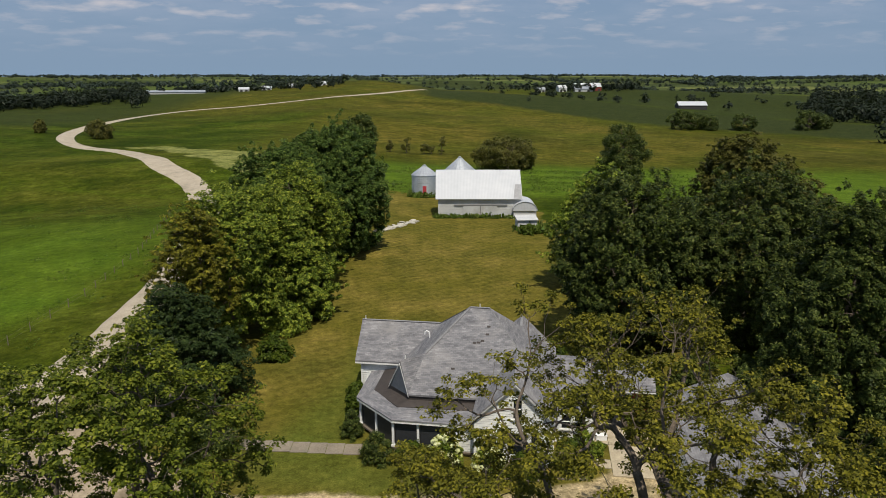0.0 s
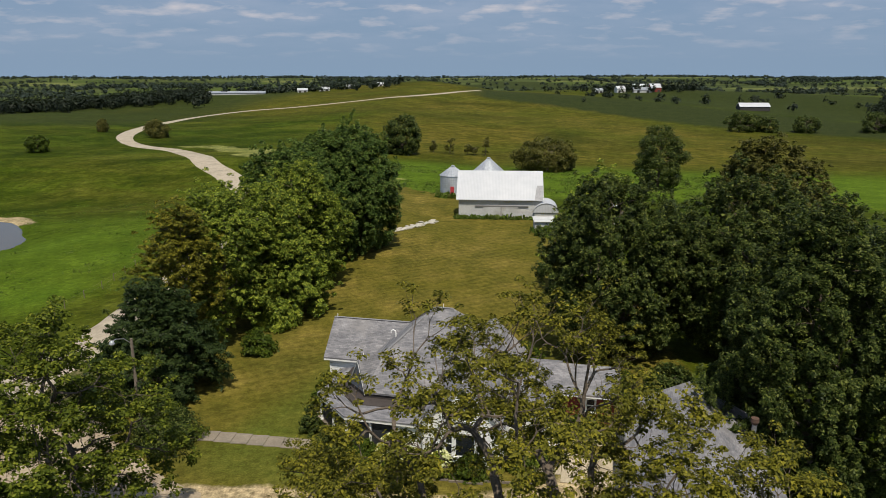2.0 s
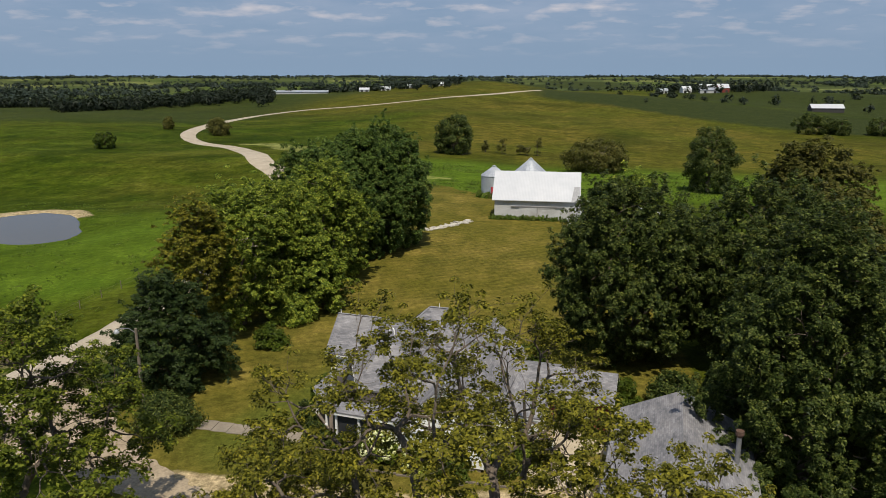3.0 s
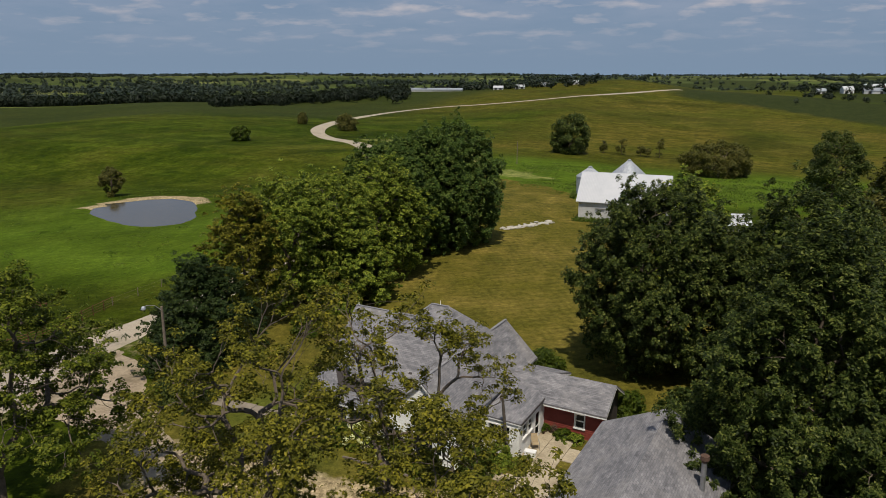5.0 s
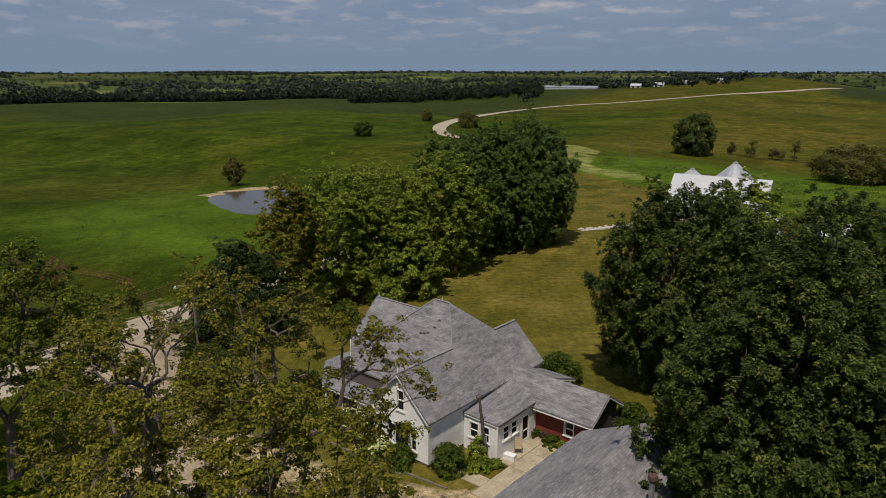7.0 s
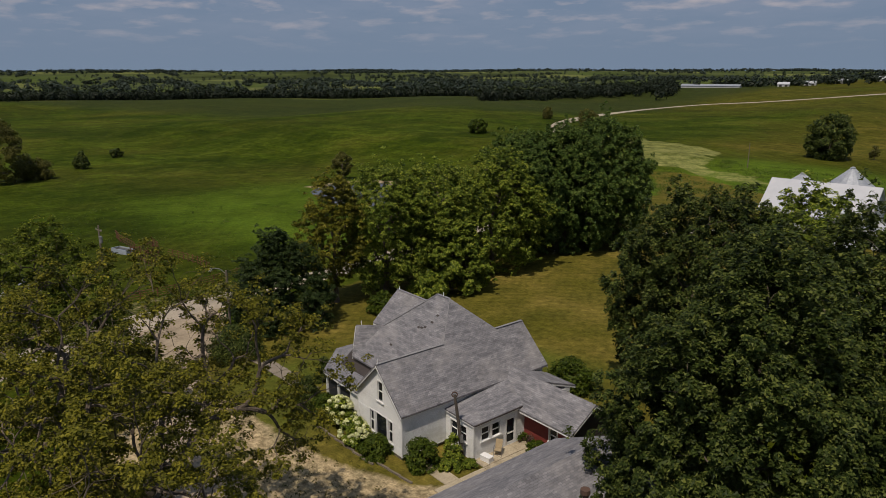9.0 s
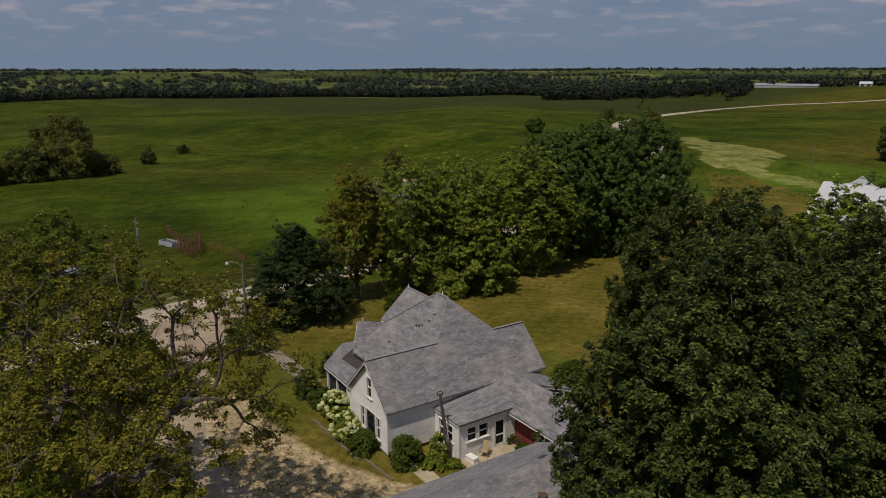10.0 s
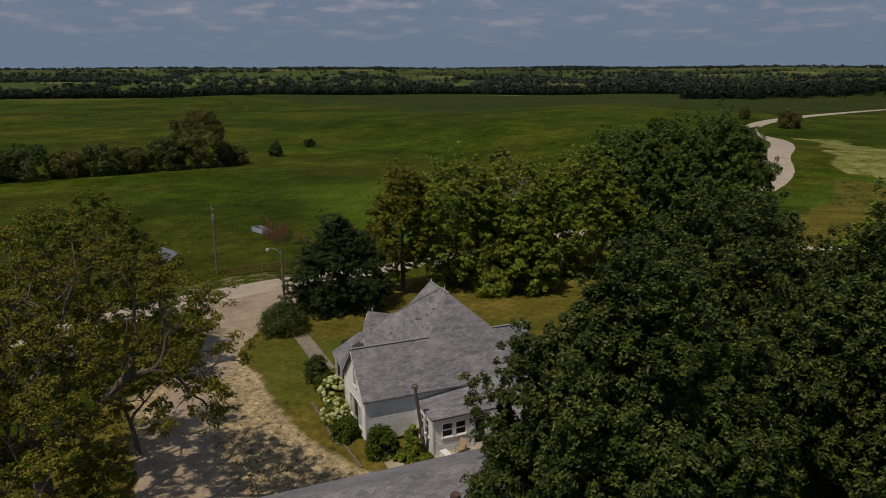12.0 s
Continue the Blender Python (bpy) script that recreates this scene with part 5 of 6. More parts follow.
# the grove on the east side
crown_tree(19.6, 71.0, 18.4, 7.3, 0.3, "leaf_dark", MAPLE, 20, 158, 1.15, 23, 0.34, 48, 0.172, "tall", 0.65, 2.1, 2000, 0.42, 0.35, tall=1.5)
crown_tree(30.8, 50.5, 19.8, 8.2, 0.4, "leaf_dark", MAPLE, 21, 160, 1.08, 32, 0.30, 57, 0.142, "egg", 0.65, 2.1, 2600, 0.45, 0.40, tall=1.5)
crown_tree(31.5, 71.5, 18.6, 7.2, 0.6, "leaf_dark", MAPLE, 22, 140, 1.22, 22, 0.35, 44, 0.181, "tall", 0.65, 2.1, 1800, 0.42, 0.35, tall=1.5)
crown_tree(45.0, 60.0, 18.0, 7.6, 0.6, "leaf_dark", MAPLE, 23, 140, 1.22, 22, 0.35, 42, 0.189, "tall", 0.65, 2.1, 1800, 0.42, 0.35, tall=1.5)
crown_tree(20.6, 92.0, 16.2, 6.0, 0.5, "leaf_yellow", "bright green bushy tree behind the maples", 24, 88, 1.15, 16, 0.42, 34, 0.230, "round", 0.4, 1.60, 1000, 0.3, 0.30)
crown_tree(42.0, 86.0, 16.0, 7.5, 0.6, "leaf_dry", "broad olive-green tree in the grove", 25, 116, 1.30, 18, 0.42, 34, 0.239, "round", 0.45, 1.60, 1500, 0.36, 0.30)
crown_tree(58.0, 78.0, 15.0, 7.5, 0.6, "leaf_dark", MAPLE, 35, 105, 1.30, 18, 0.40, 35, 0.232, "round", 0.65, 2.1, 1500, 0.36, 0.30, tall=1.5)
crown_tree(52.0, 122.0, 18.2, 7.6, 1.0, "leaf_dry", "broad olive-green tree at the edge of the grove", 26, 116, 1.44, 18, 0.47, 30, 0.304, "round", 0.4, 1.60, 1600, 0.4, 0.35)
tree(51.5, 205.0, 14.6, 7.0, 0.8, "leaf_dark", "upright dark green tree beyond the grove", 27, 0.45, 190, 70, 1.4)
# field trees
tree(-37.0, 317.0, 11.0, 8.8, 0.5, "leaf_dark", "lone round dark tree in the hay meadow", 40, 0.75, 150, 60, 1.9)
tree(24.5, 270.0, 5.6, 11.5, 0.3, "leaf_dry", "wide low bushy tree beyond the barn", 41, 0.6, 190, 60, 1.7)
tree(-187.0, 285.0, 4.0, 4.4, 0.4, "leaf_mid", "small round tree in the pasture", 42, 0.6, 70, 50, 1.2)
tree(-148.0, 168.0, 0.5, 3.4, 0.8, "leaf_dry", "small tree on the pond bank", 43, 0.5, 60, 45, 0.9)
tree(-263.0, 126.0, -4.5, 3.4, 0.8, "leaf_dark", "small conical tree in the pasture", 44, 0.5, 70, 50, 0.9, "cone")
tree(-297.0, 154.0, -8.0, 2.6, 0.4, "leaf_dark", "very small round tree in the pasture", 45, 0.5, 40, 40, 0.9)
tree(-240.0, 88.0, 12.0, 10.0, 0.8, "leaf_dry", "tall rough tree at the edge of a thicket", 46, 0.6, 180, 60, 1.7)
for k, (x, y, h, r) in enumerate(((-242, 102, 8, 5), (-238, 75, 13, 7), (-236, 63, 10, 6), (-236, 52, 12, 7), (-236, 40, 10, 7), (-234, 28, 14, 8), (-234, 14, 16, 9))):
    tree(x, y, soil(x, y) + h, r, 0.3, ("leaf_dry", "leaf_dark")[k % 2], "rough scrubby tree of the pasture thicket", 50 + k, 0.6, 90, 50, 1.5, group="thicket trees")
for k, (x, y, h) in enumerate(((-24.5, 330, 5.5), (-17.0, 332, 8.5), (-8.8, 334, 5), (-5.5, 334, 5), (-0.5, 334, 9))):
    tree(x, y, soil(x, y) + h, 1.8, 1.5, "leaf_dry", "thin half-bare sapling in the meadow", 60 + k, 0.5, 16, 26, 0.9, open_crown=1.0, trunk=0.14, limbs=14, group="meadow saplings")
for k, (x, y, h, r) in enumerate(((169, 510, 14, 9), (180, 516, 12, 6), (188, 508, 11, 6), (212, 508, 12, 8), (257, 507, 14, 10), (268, 512, 10, 8), (-173, 363, 10, 5), (-180, 374, 8, 4), (-215, 384, 7, 1.6))):
    tree(x, y, soil(x, y) + h, r, 0.3, "leaf_dark" if k < 6 else "leaf_dry", "bushy tree of a field hedgerow", 70 + k, 0.8, 70, 45, 1.8, group="hedgerow trees")


def woods(name, spots, mat, seed, label, leaves=34):
    """Distant trees, too many to count: (x, y, height, radius)."""
    rng = np.random.default_rng(seed)
    cs, ss, ns = [], [], []
    for x, y, h, r in spots:
        d = rng.normal(size=(leaves, 3))
        d /= np.linalg.norm(d, axis=1, keepdims=True)
        q = d * rng.uniform(0.5, 1.0, (leaves, 1)) * np.array((r, r, h * 0.52))
        q *= 1 + 0.25 * np.sin(3 * np.arctan2(d[:, 1:2], d[:, :1]) + x)
        cs.append(q + np.array((x, y, height(x, y) + h * 0.5)))
        ss.append(rng.uniform(0.5, 1.0, leaves) * r * 3.4 / math.sqrt(leaves))
        ns.append(d + np.array((0, 0, 0.5)))
    ob = leaf_mesh(name, np.concatenate(cs), np.concatenate(ss), np.concatenate(ns), rng, mat, None, broad=leaves > 40)
    return tagged(ob, label, "trees", kind="stuff")


rng = random.Random(5)


def bearing(deg, r):
    a = radians(deg)
    return -r * math.sin(a), 60 + r * math.cos(a)


belt = []
for i in range(1300):
    deg = rng.uniform(-44, 112)
    r = rng.gauss(1230, 90) + 90 * math.sin(deg / 7.0)
    if deg < 14 and rng.random() < 0.9:
        r += 500
    x, y = bearing(deg, r)
    if noise.noise((x / 190, y / 190, 1.0)) > 0.02:
        belt.append((x, y, rng.uniform(9, 19), rng.uniform(6, 11)))
for i in range(1500):
    x, y = bearing(rng.uniform(22, 112), rng.gauss(1130, 28))
    belt.append((x, y, rng.uniform(9, 16), rng.uniform(7, 11)))
for i in range(240):
    x, y = bearing(rng.uniform(24, 40), rng.gauss(800, 45))
    belt.append((x, y, rng.uniform(9, 15), rng.uniform(5, 8)))
for i in range(200):
    x, y = bearing(rng.uniform(-38, -29), rng.gauss(760, 80))
    belt.append((x, y, rng.uniform(10, 16), rng.uniform(5, 8)))
woods("woodland", belt, "leaf_far_shaded", 3, "dark belt of deciduous woodland beyond the pasture", 90)
hedges = []
for i in range(150):
    deg, r = rng.uniform(-46, 114), rng.uniform(1500, 4700) ** 1.0
    x, y = bearing(deg, r)
    along = rng.choice((0.0, 0.0, math.pi / 2)) + rng.uniform(-0.15, 0.15) - radians(deg) * 0.3
    n = rng.randint(14, 46)
    for k in range(n):
        s = (k - n / 2) * rng.uniform(13, 20)
        hedges.append((x + s * math.cos(along) + rng.uniform(-12, 12), y + s * math.sin(along) + rng.uniform(-12, 12), rng.uniform(9, 17), rng.uniform(6, 13)))
for i in range(2000):
    deg, r = rng.uniform(-46, 114), rng.uniform(1500, 4700)
    x, y = bearing(deg, r)
    hedges.append((x, y, rng.uniform(8, 16), rng.uniform(5, 11)))
for i in range(520):
    x, y = bearing(-46 + 160 * i / 520, 4760 + rng.uniform(-60, 60))
    hedges.append((x, y, rng.uniform(5, 13), rng.uniform(14, 26)))
woods("hedgerows", hedges, "leaf_hazed", 4, "distant hedgerows and tree lines across the farmland", 22)

# ---- shrubs and flowers ----
def shrub(x, y, h, r, mat, label, seed, leaf=0.13, clumps=70, per=70, z=None, name="shrub", cone=False, parent_m=None):
    rng = np.random.default_rng(seed)
    z = soil(x, y) if z is None else z
    t = thing(name, pose(x, y, z), label, "shrub")
    cs, rs = [], []
    for _ in range(clumps):
        u, a = rng.uniform(0.02, 1.0), rng.uniform(0, 2 * np.pi)
        full = r * ((1 - u) ** 0.6 if cone else math.sqrt(max(0.02, 1 - (u * 1.0) ** 2.2)))
        q = full * rng.uniform(0.5, 1.0)
        cs.append((q * math.cos(a), q * math.sin(a), u * h * 0.93))
        rs.append(rng.uniform(0.7, 1.2) * min(r, h) * 0.26)
    c, s, n = clump_leaves(rng, np.array(cs), rs, per, 0.9, leaf, 0.5, np.array((0, 0, h * 0.3)))
    c[:, 2] = np.maximum(c[:, 2], 0.03)
    leaf_mesh("foliage", c, s, n, rng, mat, t)
    bm = bmesh.new()
    for i in rng.permutation(len(cs))[:9]:
        limb(bm, rng, (0, 0, -0.05), cs[i], 0.035, 0.01, 0.05, 4, 3)
    part("stems", bm, "bark", t)
    return t


def hydrangea(x, y, h, r, seed):
    t = shrub(x, y, h, r, "leaf_yellow", "hydrangea bush covered in creamy white flower heads", seed, 0.16, 60, 60, name="hydrangea")
    rng = np.random.default_rng(seed + 1)
    k = 70
    d = rng.normal(size=(k, 3))
    d /= np.linalg.norm(d, axis=1, keepdims=True)
    c = d * 0.2
    head = leaf_mesh("flower_head", c, np.full(k, 0.16), d, rng, "petal", t, 0.1, 1.0, True)
    mesh = head.data
    heads = [head]
    for i in range(64):
        o = new("flower_head", mesh)
        o.parent = t
        heads.append(o)
    for o in heads:
        u, a = rng.uniform(0.22, 1.0), rng.uniform(0, 2 * np.pi)
        q = r * 1.04 * math.sqrt(max(0.03, 1 - u ** 2.2))
        o.matrix_basis = Matrix.LocRotScale((q * math.cos(a), q * math.sin(a), u * h), Euler(rng.uniform(0, 6, 3)), Vector([rng.uniform(0.6, 1.0)] * 3))
    return t


hydrangea(0.1, 47.6, 2.2, 1.3, 101)
hydrangea(3.3, 46.5, 1.9, 1.2, 104)
shrub(5.9, 46.3, 1.5, 1.25, "leaf_mid", "rounded green foundation shrub beside the gable wall", 110)
shrub(9.4, 47.6, 2.1, 1.35, "leaf_mid", "bushy green lilac at the house corner", 111)
shrub(10.75, 49.4, 2.3, 0.8, "leaf_yellow", "tall loose weedy shrub against white siding", 112, 0.15, 46, 34)
shrub(11.2, 48.6, 0.7, 1.05, "leaf_yellow", "low leafy bed of yellow-green plants", 113, 0.12, 50, 50)
shrub(-7.3, 51.8, 2.3, 1.0, "leaf_dark", "clipped conical evergreen beside the porch", 114, 0.1, 80, 80, cone=True)
shrub(-5.0, 48.0, 2.3, 1.25, "leaf_dark", "rounded evergreen shrub by the front path", 115, 0.1, 80, 80)
shrub(-7.4, 55.8, 1.9, 1.0, "leaf_mid", "green shrub against the porch", 116)
shrub(-7.6, 58.3, 1.7, 1.0, "leaf_mid", "green shrub under the wing eaves", 117)
shrub(-2.4, 48.0, 1.5, 1.2, "leaf_mid", "loose green bush in front of the porch", 118)
shrub(10.2, 65.6, 2.8, 2.1, "leaf_mid", "large rounded green shrub behind the wing", 119, 0.16, 90, 80)
shrub(18.6, 60.2, 2.4, 1.7, "leaf_mid", "green shrub at the end of the red wing", 120, 0.16, 70, 70)
shrub(-18.3, 49.3, 2.9, 2.7, "leaf_dark", "large dense round shrub by the yard lamp", 121, 0.13, 130, 110)
shrub(14.2, 54.9, 0.7, 0.8, "leaf_mid", "low plants beside the red wall", 122, 0.12, 30, 40)
shrub(15.2, 54.5, 0.6, 0.9, "leaf_yellow", "low plants beside the red wall", 129, 0.12, 30, 40)
shrub(12.0, 49.7, 0.5, 0.75, "leaf_yellow", "low leafy bed of yellow-green plants", 130, 0.12, 40, 40)
shrub(-17.6, 76.0, 3.2, 2.6, "leaf_yellow", "bright green bush under the roadside row", 123, 0.22, 80, 70)
shrub(-17.2, 68.0, 2.4, 1.8, "leaf_mid", "green bush under the roadside row", 124, 0.2, 60, 60)
shrub(15.6, 126.4, 1.3, 2.2, "leaf_mid", "weedy bush around the small shed", 125, 0.25, 50, 50)
shrub(23.0, 60.5, 3.0, 2.4, "leaf_dark", "dark bush under the maples", 126, 0.2, 80, 70)
shrub(27.0, 57.5, 3.4, 2.8, "leaf_dark", "dark bush under the maples", 127, 0.2, 90, 70)


def tufts(name, spots, mat, label, seed, blade=0.5, per=14):
    rng = np.random.default_rng(seed)
    cs, ss, ns = [], [], []
    for x, y, h, w in spots:
        q = rng.normal(size=(per, 3)) * np.array((w * 0.5, w * 0.5, 0))
        q[:, 2] = rng.uniform(0.05, h, per)
        cs.append(q + np.array((x, y, soil(x, y))))
        ss.append(rng.uniform(0.5, 1.1, per) * blade * h)
        n = rng.normal(size=(per, 3))
        n[:, 2] *= 0.35
        ns.append(n)
    ob = leaf_mesh(name, np.concatenate(cs), np.concatenate(ss), np.concatenate(ns), rng, mat, None, 0.1, 2.2)
    return tagged(ob, label, "weeds", kind="stuff")


rng = random.Random(9)
weeds = [(rng.uniform(-1.5, 16), 141.6 + rng.gauss(0, 0.4), rng.uniform(0.2, 0.75), 0.7) for _ in range(120)]
weeds += [(-4.6 + 3.6 * math.cos(a), 175.5 + 3.6 * math.sin(a), rng.uniform(0.5, 1.2), 0.8) for a in [rng.uniform(3.2, 6.2) for _ in range(50)]]
weeds += [(rng.uniform(14, 20), rng.uniform(126, 131), rng.uniform(0.4, 1.1), 0.9) for _ in range(60)]
for _ in range(3200):
    x, y = rng.uniform(-60, 90), rng.uniform(180, 262)
    if not inside(x, y, PALE) and noise.noise((x / 13, y / 13, 5.0)) > -0.15:
        weeds.append((x, y, rng.uniform(0.12, 0.42), 2.2))
tufts("weeds", weeds, "grassblade", "rank green weeds round barn and bins", 21, 0.8)
rough = []
for _ in range(2600):
    x, y = rng.uniform(-150, -46), rng.uniform(40, 190)
    if pond_span(x, y) > 1.15 and noise.noise((x / 9, y / 9, 2.0)) > 0.05:
        rough.append((x, y, rng.uniform(0.1, 0.28), 1.3))
tufts("pasture_tufts", rough, "grassblade", "tufts of longer grass in the pasture", 22, 1.0, 8)
fallen = [(rng.gauss(6, 5), rng.gauss(39.5, 2.4), 0.05, 0.35) for _ in range(260)]
tufts("leaf_litter", fallen, "leaf_dry", "brown leaf litter scattered on the gravel", 24, 2.2, 5)

# ---- paths and patio ----
walkp = tagged(new("front_path"), "grey concrete slab footpath to the porch steps", "path", kind="structure")
rr = random.Random(4)
for i in range(7):
    x0, x1 = -15.9 + i * 1.38, -15.9 + i * 1.38 + 1.34
    y = 50.35 - i * 0.12
    bm = boxed((x0, x1, y - 0.78, y + 0.78, -0.15, 0.06 + rr.uniform(-0.015, 0.015)))
    part("slab", bm, "concrete", walkp)
apron = tagged(new("patio"), "tan concrete patio slabs beside the sunroom", "patio", kind="structure")
apron.matrix_basis = HOUSE
for x0, x1, y0, y1 in ((9.76, 10.9, -4.9, -3.1), (9.76, 10.9, -3.06, -1.3), (9.76, 10.9, -1.26, 0.25), (10.94, 12.6, -4.9, -2.4), (10.94, 12.6, -2.36, 0.25), (12.64, 15.5, -3.6, -1.6), (10.9, 15.5, -7.2, -4.94), (7.8, 10.86, -8.4, -7.2), (10.9, 15.5, -9.4, -7.24)):
    part("slab", boxed((x0, x1, y0, y1, -0.15, 0.07 + rr.uniform(-0.012, 0.012))), "tanslab", apron)
edging = thing("garden_edging", pose(0, 0, 0), "row of weathered timber edging along the bed", "edging")
for i in range(9):
    x = -0.6 + i * 1.25
    y = 45.9 - 0.14 * i + (0.08 * i if i > 5 else 0)
    part("timber", boxed((x, x + 1.2, y - 0.07, y + 0.07, -0.03, 0.13)), "wood", edging)

# ---- yard lamp and poles ----
lamp = thing("yard_lamp", pose(-20.9, 50.4, soil(-20.9, 50.4)), "wooden yard light pole with curved arm and white lamp head", "street lamp")
bm = bmesh.new()
tube(bm, [(0, 0, -0.3), (0, 0, 4), (0.02, 0, 8.1)], [0.16, 0.14, 0.11], 10)
part("pole", bm, "wood", lamp)
bm = bmesh.new()
tube(bm, [(0, 0, 7.7), (-0.3, -0.45, 8.25), (-0.65, -0.95, 8.4), (-0.85, -1.25, 8.3)], [0.04, 0.035, 0.035, 0.035], 8)
arm = part("arm", bm, "grey", lamp)
bm = bmesh.new()
tube(bm, [(-0.85, -1.25, 8.38), (-0.85, -1.25, 8.28), (-0.85, -1.25, 8.12), (-0.85, -1.25, 8.02)], [0.07, 0.17, 0.22, 0.13], 14)
part("lamp_head", bm, "conesteel", lamp, "pale metal lamp head")


def utility_pole(x, y, h, label, lean=(0, 0), cross=True, mat="wood"):
    t = thing("utility_pole", pose(x, y, soil(x, y)), label, "pole")
    bm = bmesh.new()
    tube(bm, [(0, 0, -0.3), (lean[0] * 0.5, lean[1] * 0.5, h * 0.5), (lean[0], lean[1], h)], [0.15, 0.13, 0.1], 9)
    part("pole", bm, mat, t)
    if cross:
        part("crossarm", boxed((-0.9, 0.9, -0.06, 0.06, h - 0.7, h - 0.58)), "wood", t)
        for k in (-0.8, 0.0, 0.8):
            bm = bmesh.new()
            tube(bm, [(k, 0, h - 0.58), (k, 0, h - 0.42)], [0.05, 0.04], 7)
            part("insulator", bm, "grey", t)
        bm = bmesh.new()
        tube(bm, [(0.32, 0, h - 2.3), (0.32, 0, h - 1.4)], [0.22, 0.22], 10)
        part("transformer", bm, "grey", t)
    return t


utility_pole(-51.4, 50.1, 10.4, "tall weathered utility pole with crossarm and transformer")
utility_pole(-43.0, 250.0, 8.0, "weathered utility pole in the meadow", cross=False)
meter = utility_pole(10.98, 50.3, 5.2, "leaning dark service pole beside the sunroom", (-0.32, -0.6), False, "darkwood")
bm = bmesh.new()
tube(bm, [(-0.32 + 0.14 * math.cos(2 * math.pi * k / 14), -0.6 + 0.14 * math.cos(2 * math.pi * k / 14), 5.2 + 0.19 * math.sin(2 * math.pi * k / 14)) for k in range(15)], [0.045] * 15, 6)
part("cable_coil", bm, "rust", meter)
part("meter_box", boxed((-0.3, 0.12, -0.3, -0.14, 1.4, 2.0)), "grey", meter)
mail = thing("mailbox", pose(-23.9, 55.2, 0), "small dark mailbox on a post by the road", "mailbox")
part("post", boxed((-0.06, 0.06, -0.06, 0.06, -0.2, 1.0)), "wood", mail)
bm = bmesh.new()
tube(bm, [(-0.3, 0, 1.15), (0.3, 0, 1.15)], [0.17, 0.17], 10)
part("box", bm, "rust", mail)


# ---- fences and cattle pen ----
def fence(points, h, rails, mat, label, gap=2.4, name="fence", thick=0.06, rail=0.6):
    t = thing(name, pose(0, 0, 0), label, "fence")
    for (ax, ay), (bx, by) in zip(points, points[1:]):
        ln = math.hypot(bx - ax, by - ay)
        n = max(1, round(ln / gap))
        for i in range(n):
            p, q = [(ax + (bx - ax) * k / n, ay + (by - ay) * k / n) for k in (i, i + 1)]
            z = soil(*p)
            bm = bmesh.new()
            tube(bm, [(*p, z - 0.2), (*p, z + h * 1.08)], [thick, thick * 0.85], 6)
            part("post", bm, mat, t)
            for k in range(rails):
                zz = h * (k + 0.8) / rails
                bm = bmesh.new()
                tube(bm, [(*p, z + zz), (*q, soil(*q) + zz)], [thick * rail, thick * rail], 5)
                part("rail", bm, mat, t)
    return t


fence([(-48.8, 51.0), (-47.4, 57.5), (-47.8, 63.5), (-49.5, 72)], 1.3, 4, "rustred", "rusty red pipe fence beside the road")
fence([(-56.7, 67.8), (-63, 69.2), (-69, 69.8), (-75, 70.0)], 1.3, 3, "rustred", "rusty red pipe fence leading to the pen", 1.8)
fence([(-69.6, 64.6), (-74, 64.9), (-79.2, 65.4), (-84, 71.4), (-78, 69.8), (-72, 67.0), (-69.6, 64.6)], 2.1, 4, "rustred", "tall rusty red cattle pen panels", 1.5, "cattle_pen", 0.065)
fence([(-72.5, 65.0), (-75.5, 68.4)], 2.1, 4, "rustred", "rusty red dividing panel inside the cattle pen", 0.9, "cattle_fence", 0.065)
fence([(-76.5, 65.4), (-80, 70.2)], 2.2, 4, "rustred", "rusty red dividing panel inside the cattle pen", 0.9, "cattle_fence", 0.065)
fence([(-86, 69), (-97, 71), (-104, 73)], 1.5, 3, "rustred", "low rusty cattle panels in the pasture", 1.6)
fence([(-49.8, 72), (-50, 95), (-53, 120), (-64, 165)], 1.1, 2, "wood", "old wire and post roadside fence", 4.5, rail=0.12)
trough = thing("stock_tank", pose(-85.0, 66.5, soil(-85, 66.5), 0, 0, 12), "pale rectangular stock tank beside the pen", "tank")
part("tank_shell", boxed((-2.2, 2.2, -0.9, -0.8, 0, 0.9), (-2.2, 2.2, 0.8, 0.9, 0, 0.9), (-2.2, -2.1, -0.8, 0.8, 0, 0.9), (2.1, 2.2, -0.8, 0.8, 0, 0.9), (-2.1, 2.1, -0.8, 0.8, 0, 0.12)), "greypaint", trough)
bm = bmesh.new()
slab(bm, [(-2.1, -0.8, 0.7), (2.1, -0.8, 0.7), (2.1, 0.8, 0.7), (-2.1, 0.8, 0.7)], 0.05)
part("water", bm, "water", trough)

# ---- rubble by the barn lawn ----
rng2 = np.random.default_rng(8)
for i in range(70):
    k = rng2.uniform(0, 1)
    x, y = -11.6 + 5.6 * k + rng2.normal() * 0.5, 127.2 + 10.6 * k + rng2.normal() * 0.8
    bm = bmesh.new()
    bmesh.ops.create_icosphere(bm, subdivisions=1, radius=1)
    s = rng2.uniform(0.18, 0.55)
    for v in bm.verts:
        v.co = Vector((v.co.x * s * rng2.uniform(1.2, 2.2), v.co.y * s * rng2.uniform(0.5, 0.9), v.co.z * s * rng2.uniform(0.3, 0.6)))
    ob = part("stone", bm, "limestone")
    ob.matrix_basis = pose(x, y, soil(x, y) + s * 0.25, 0, 0, rng2.uniform(0, 360))
    tagged(ob, "pale broken limestone lump in a rubble row", "stone", "rubble row")

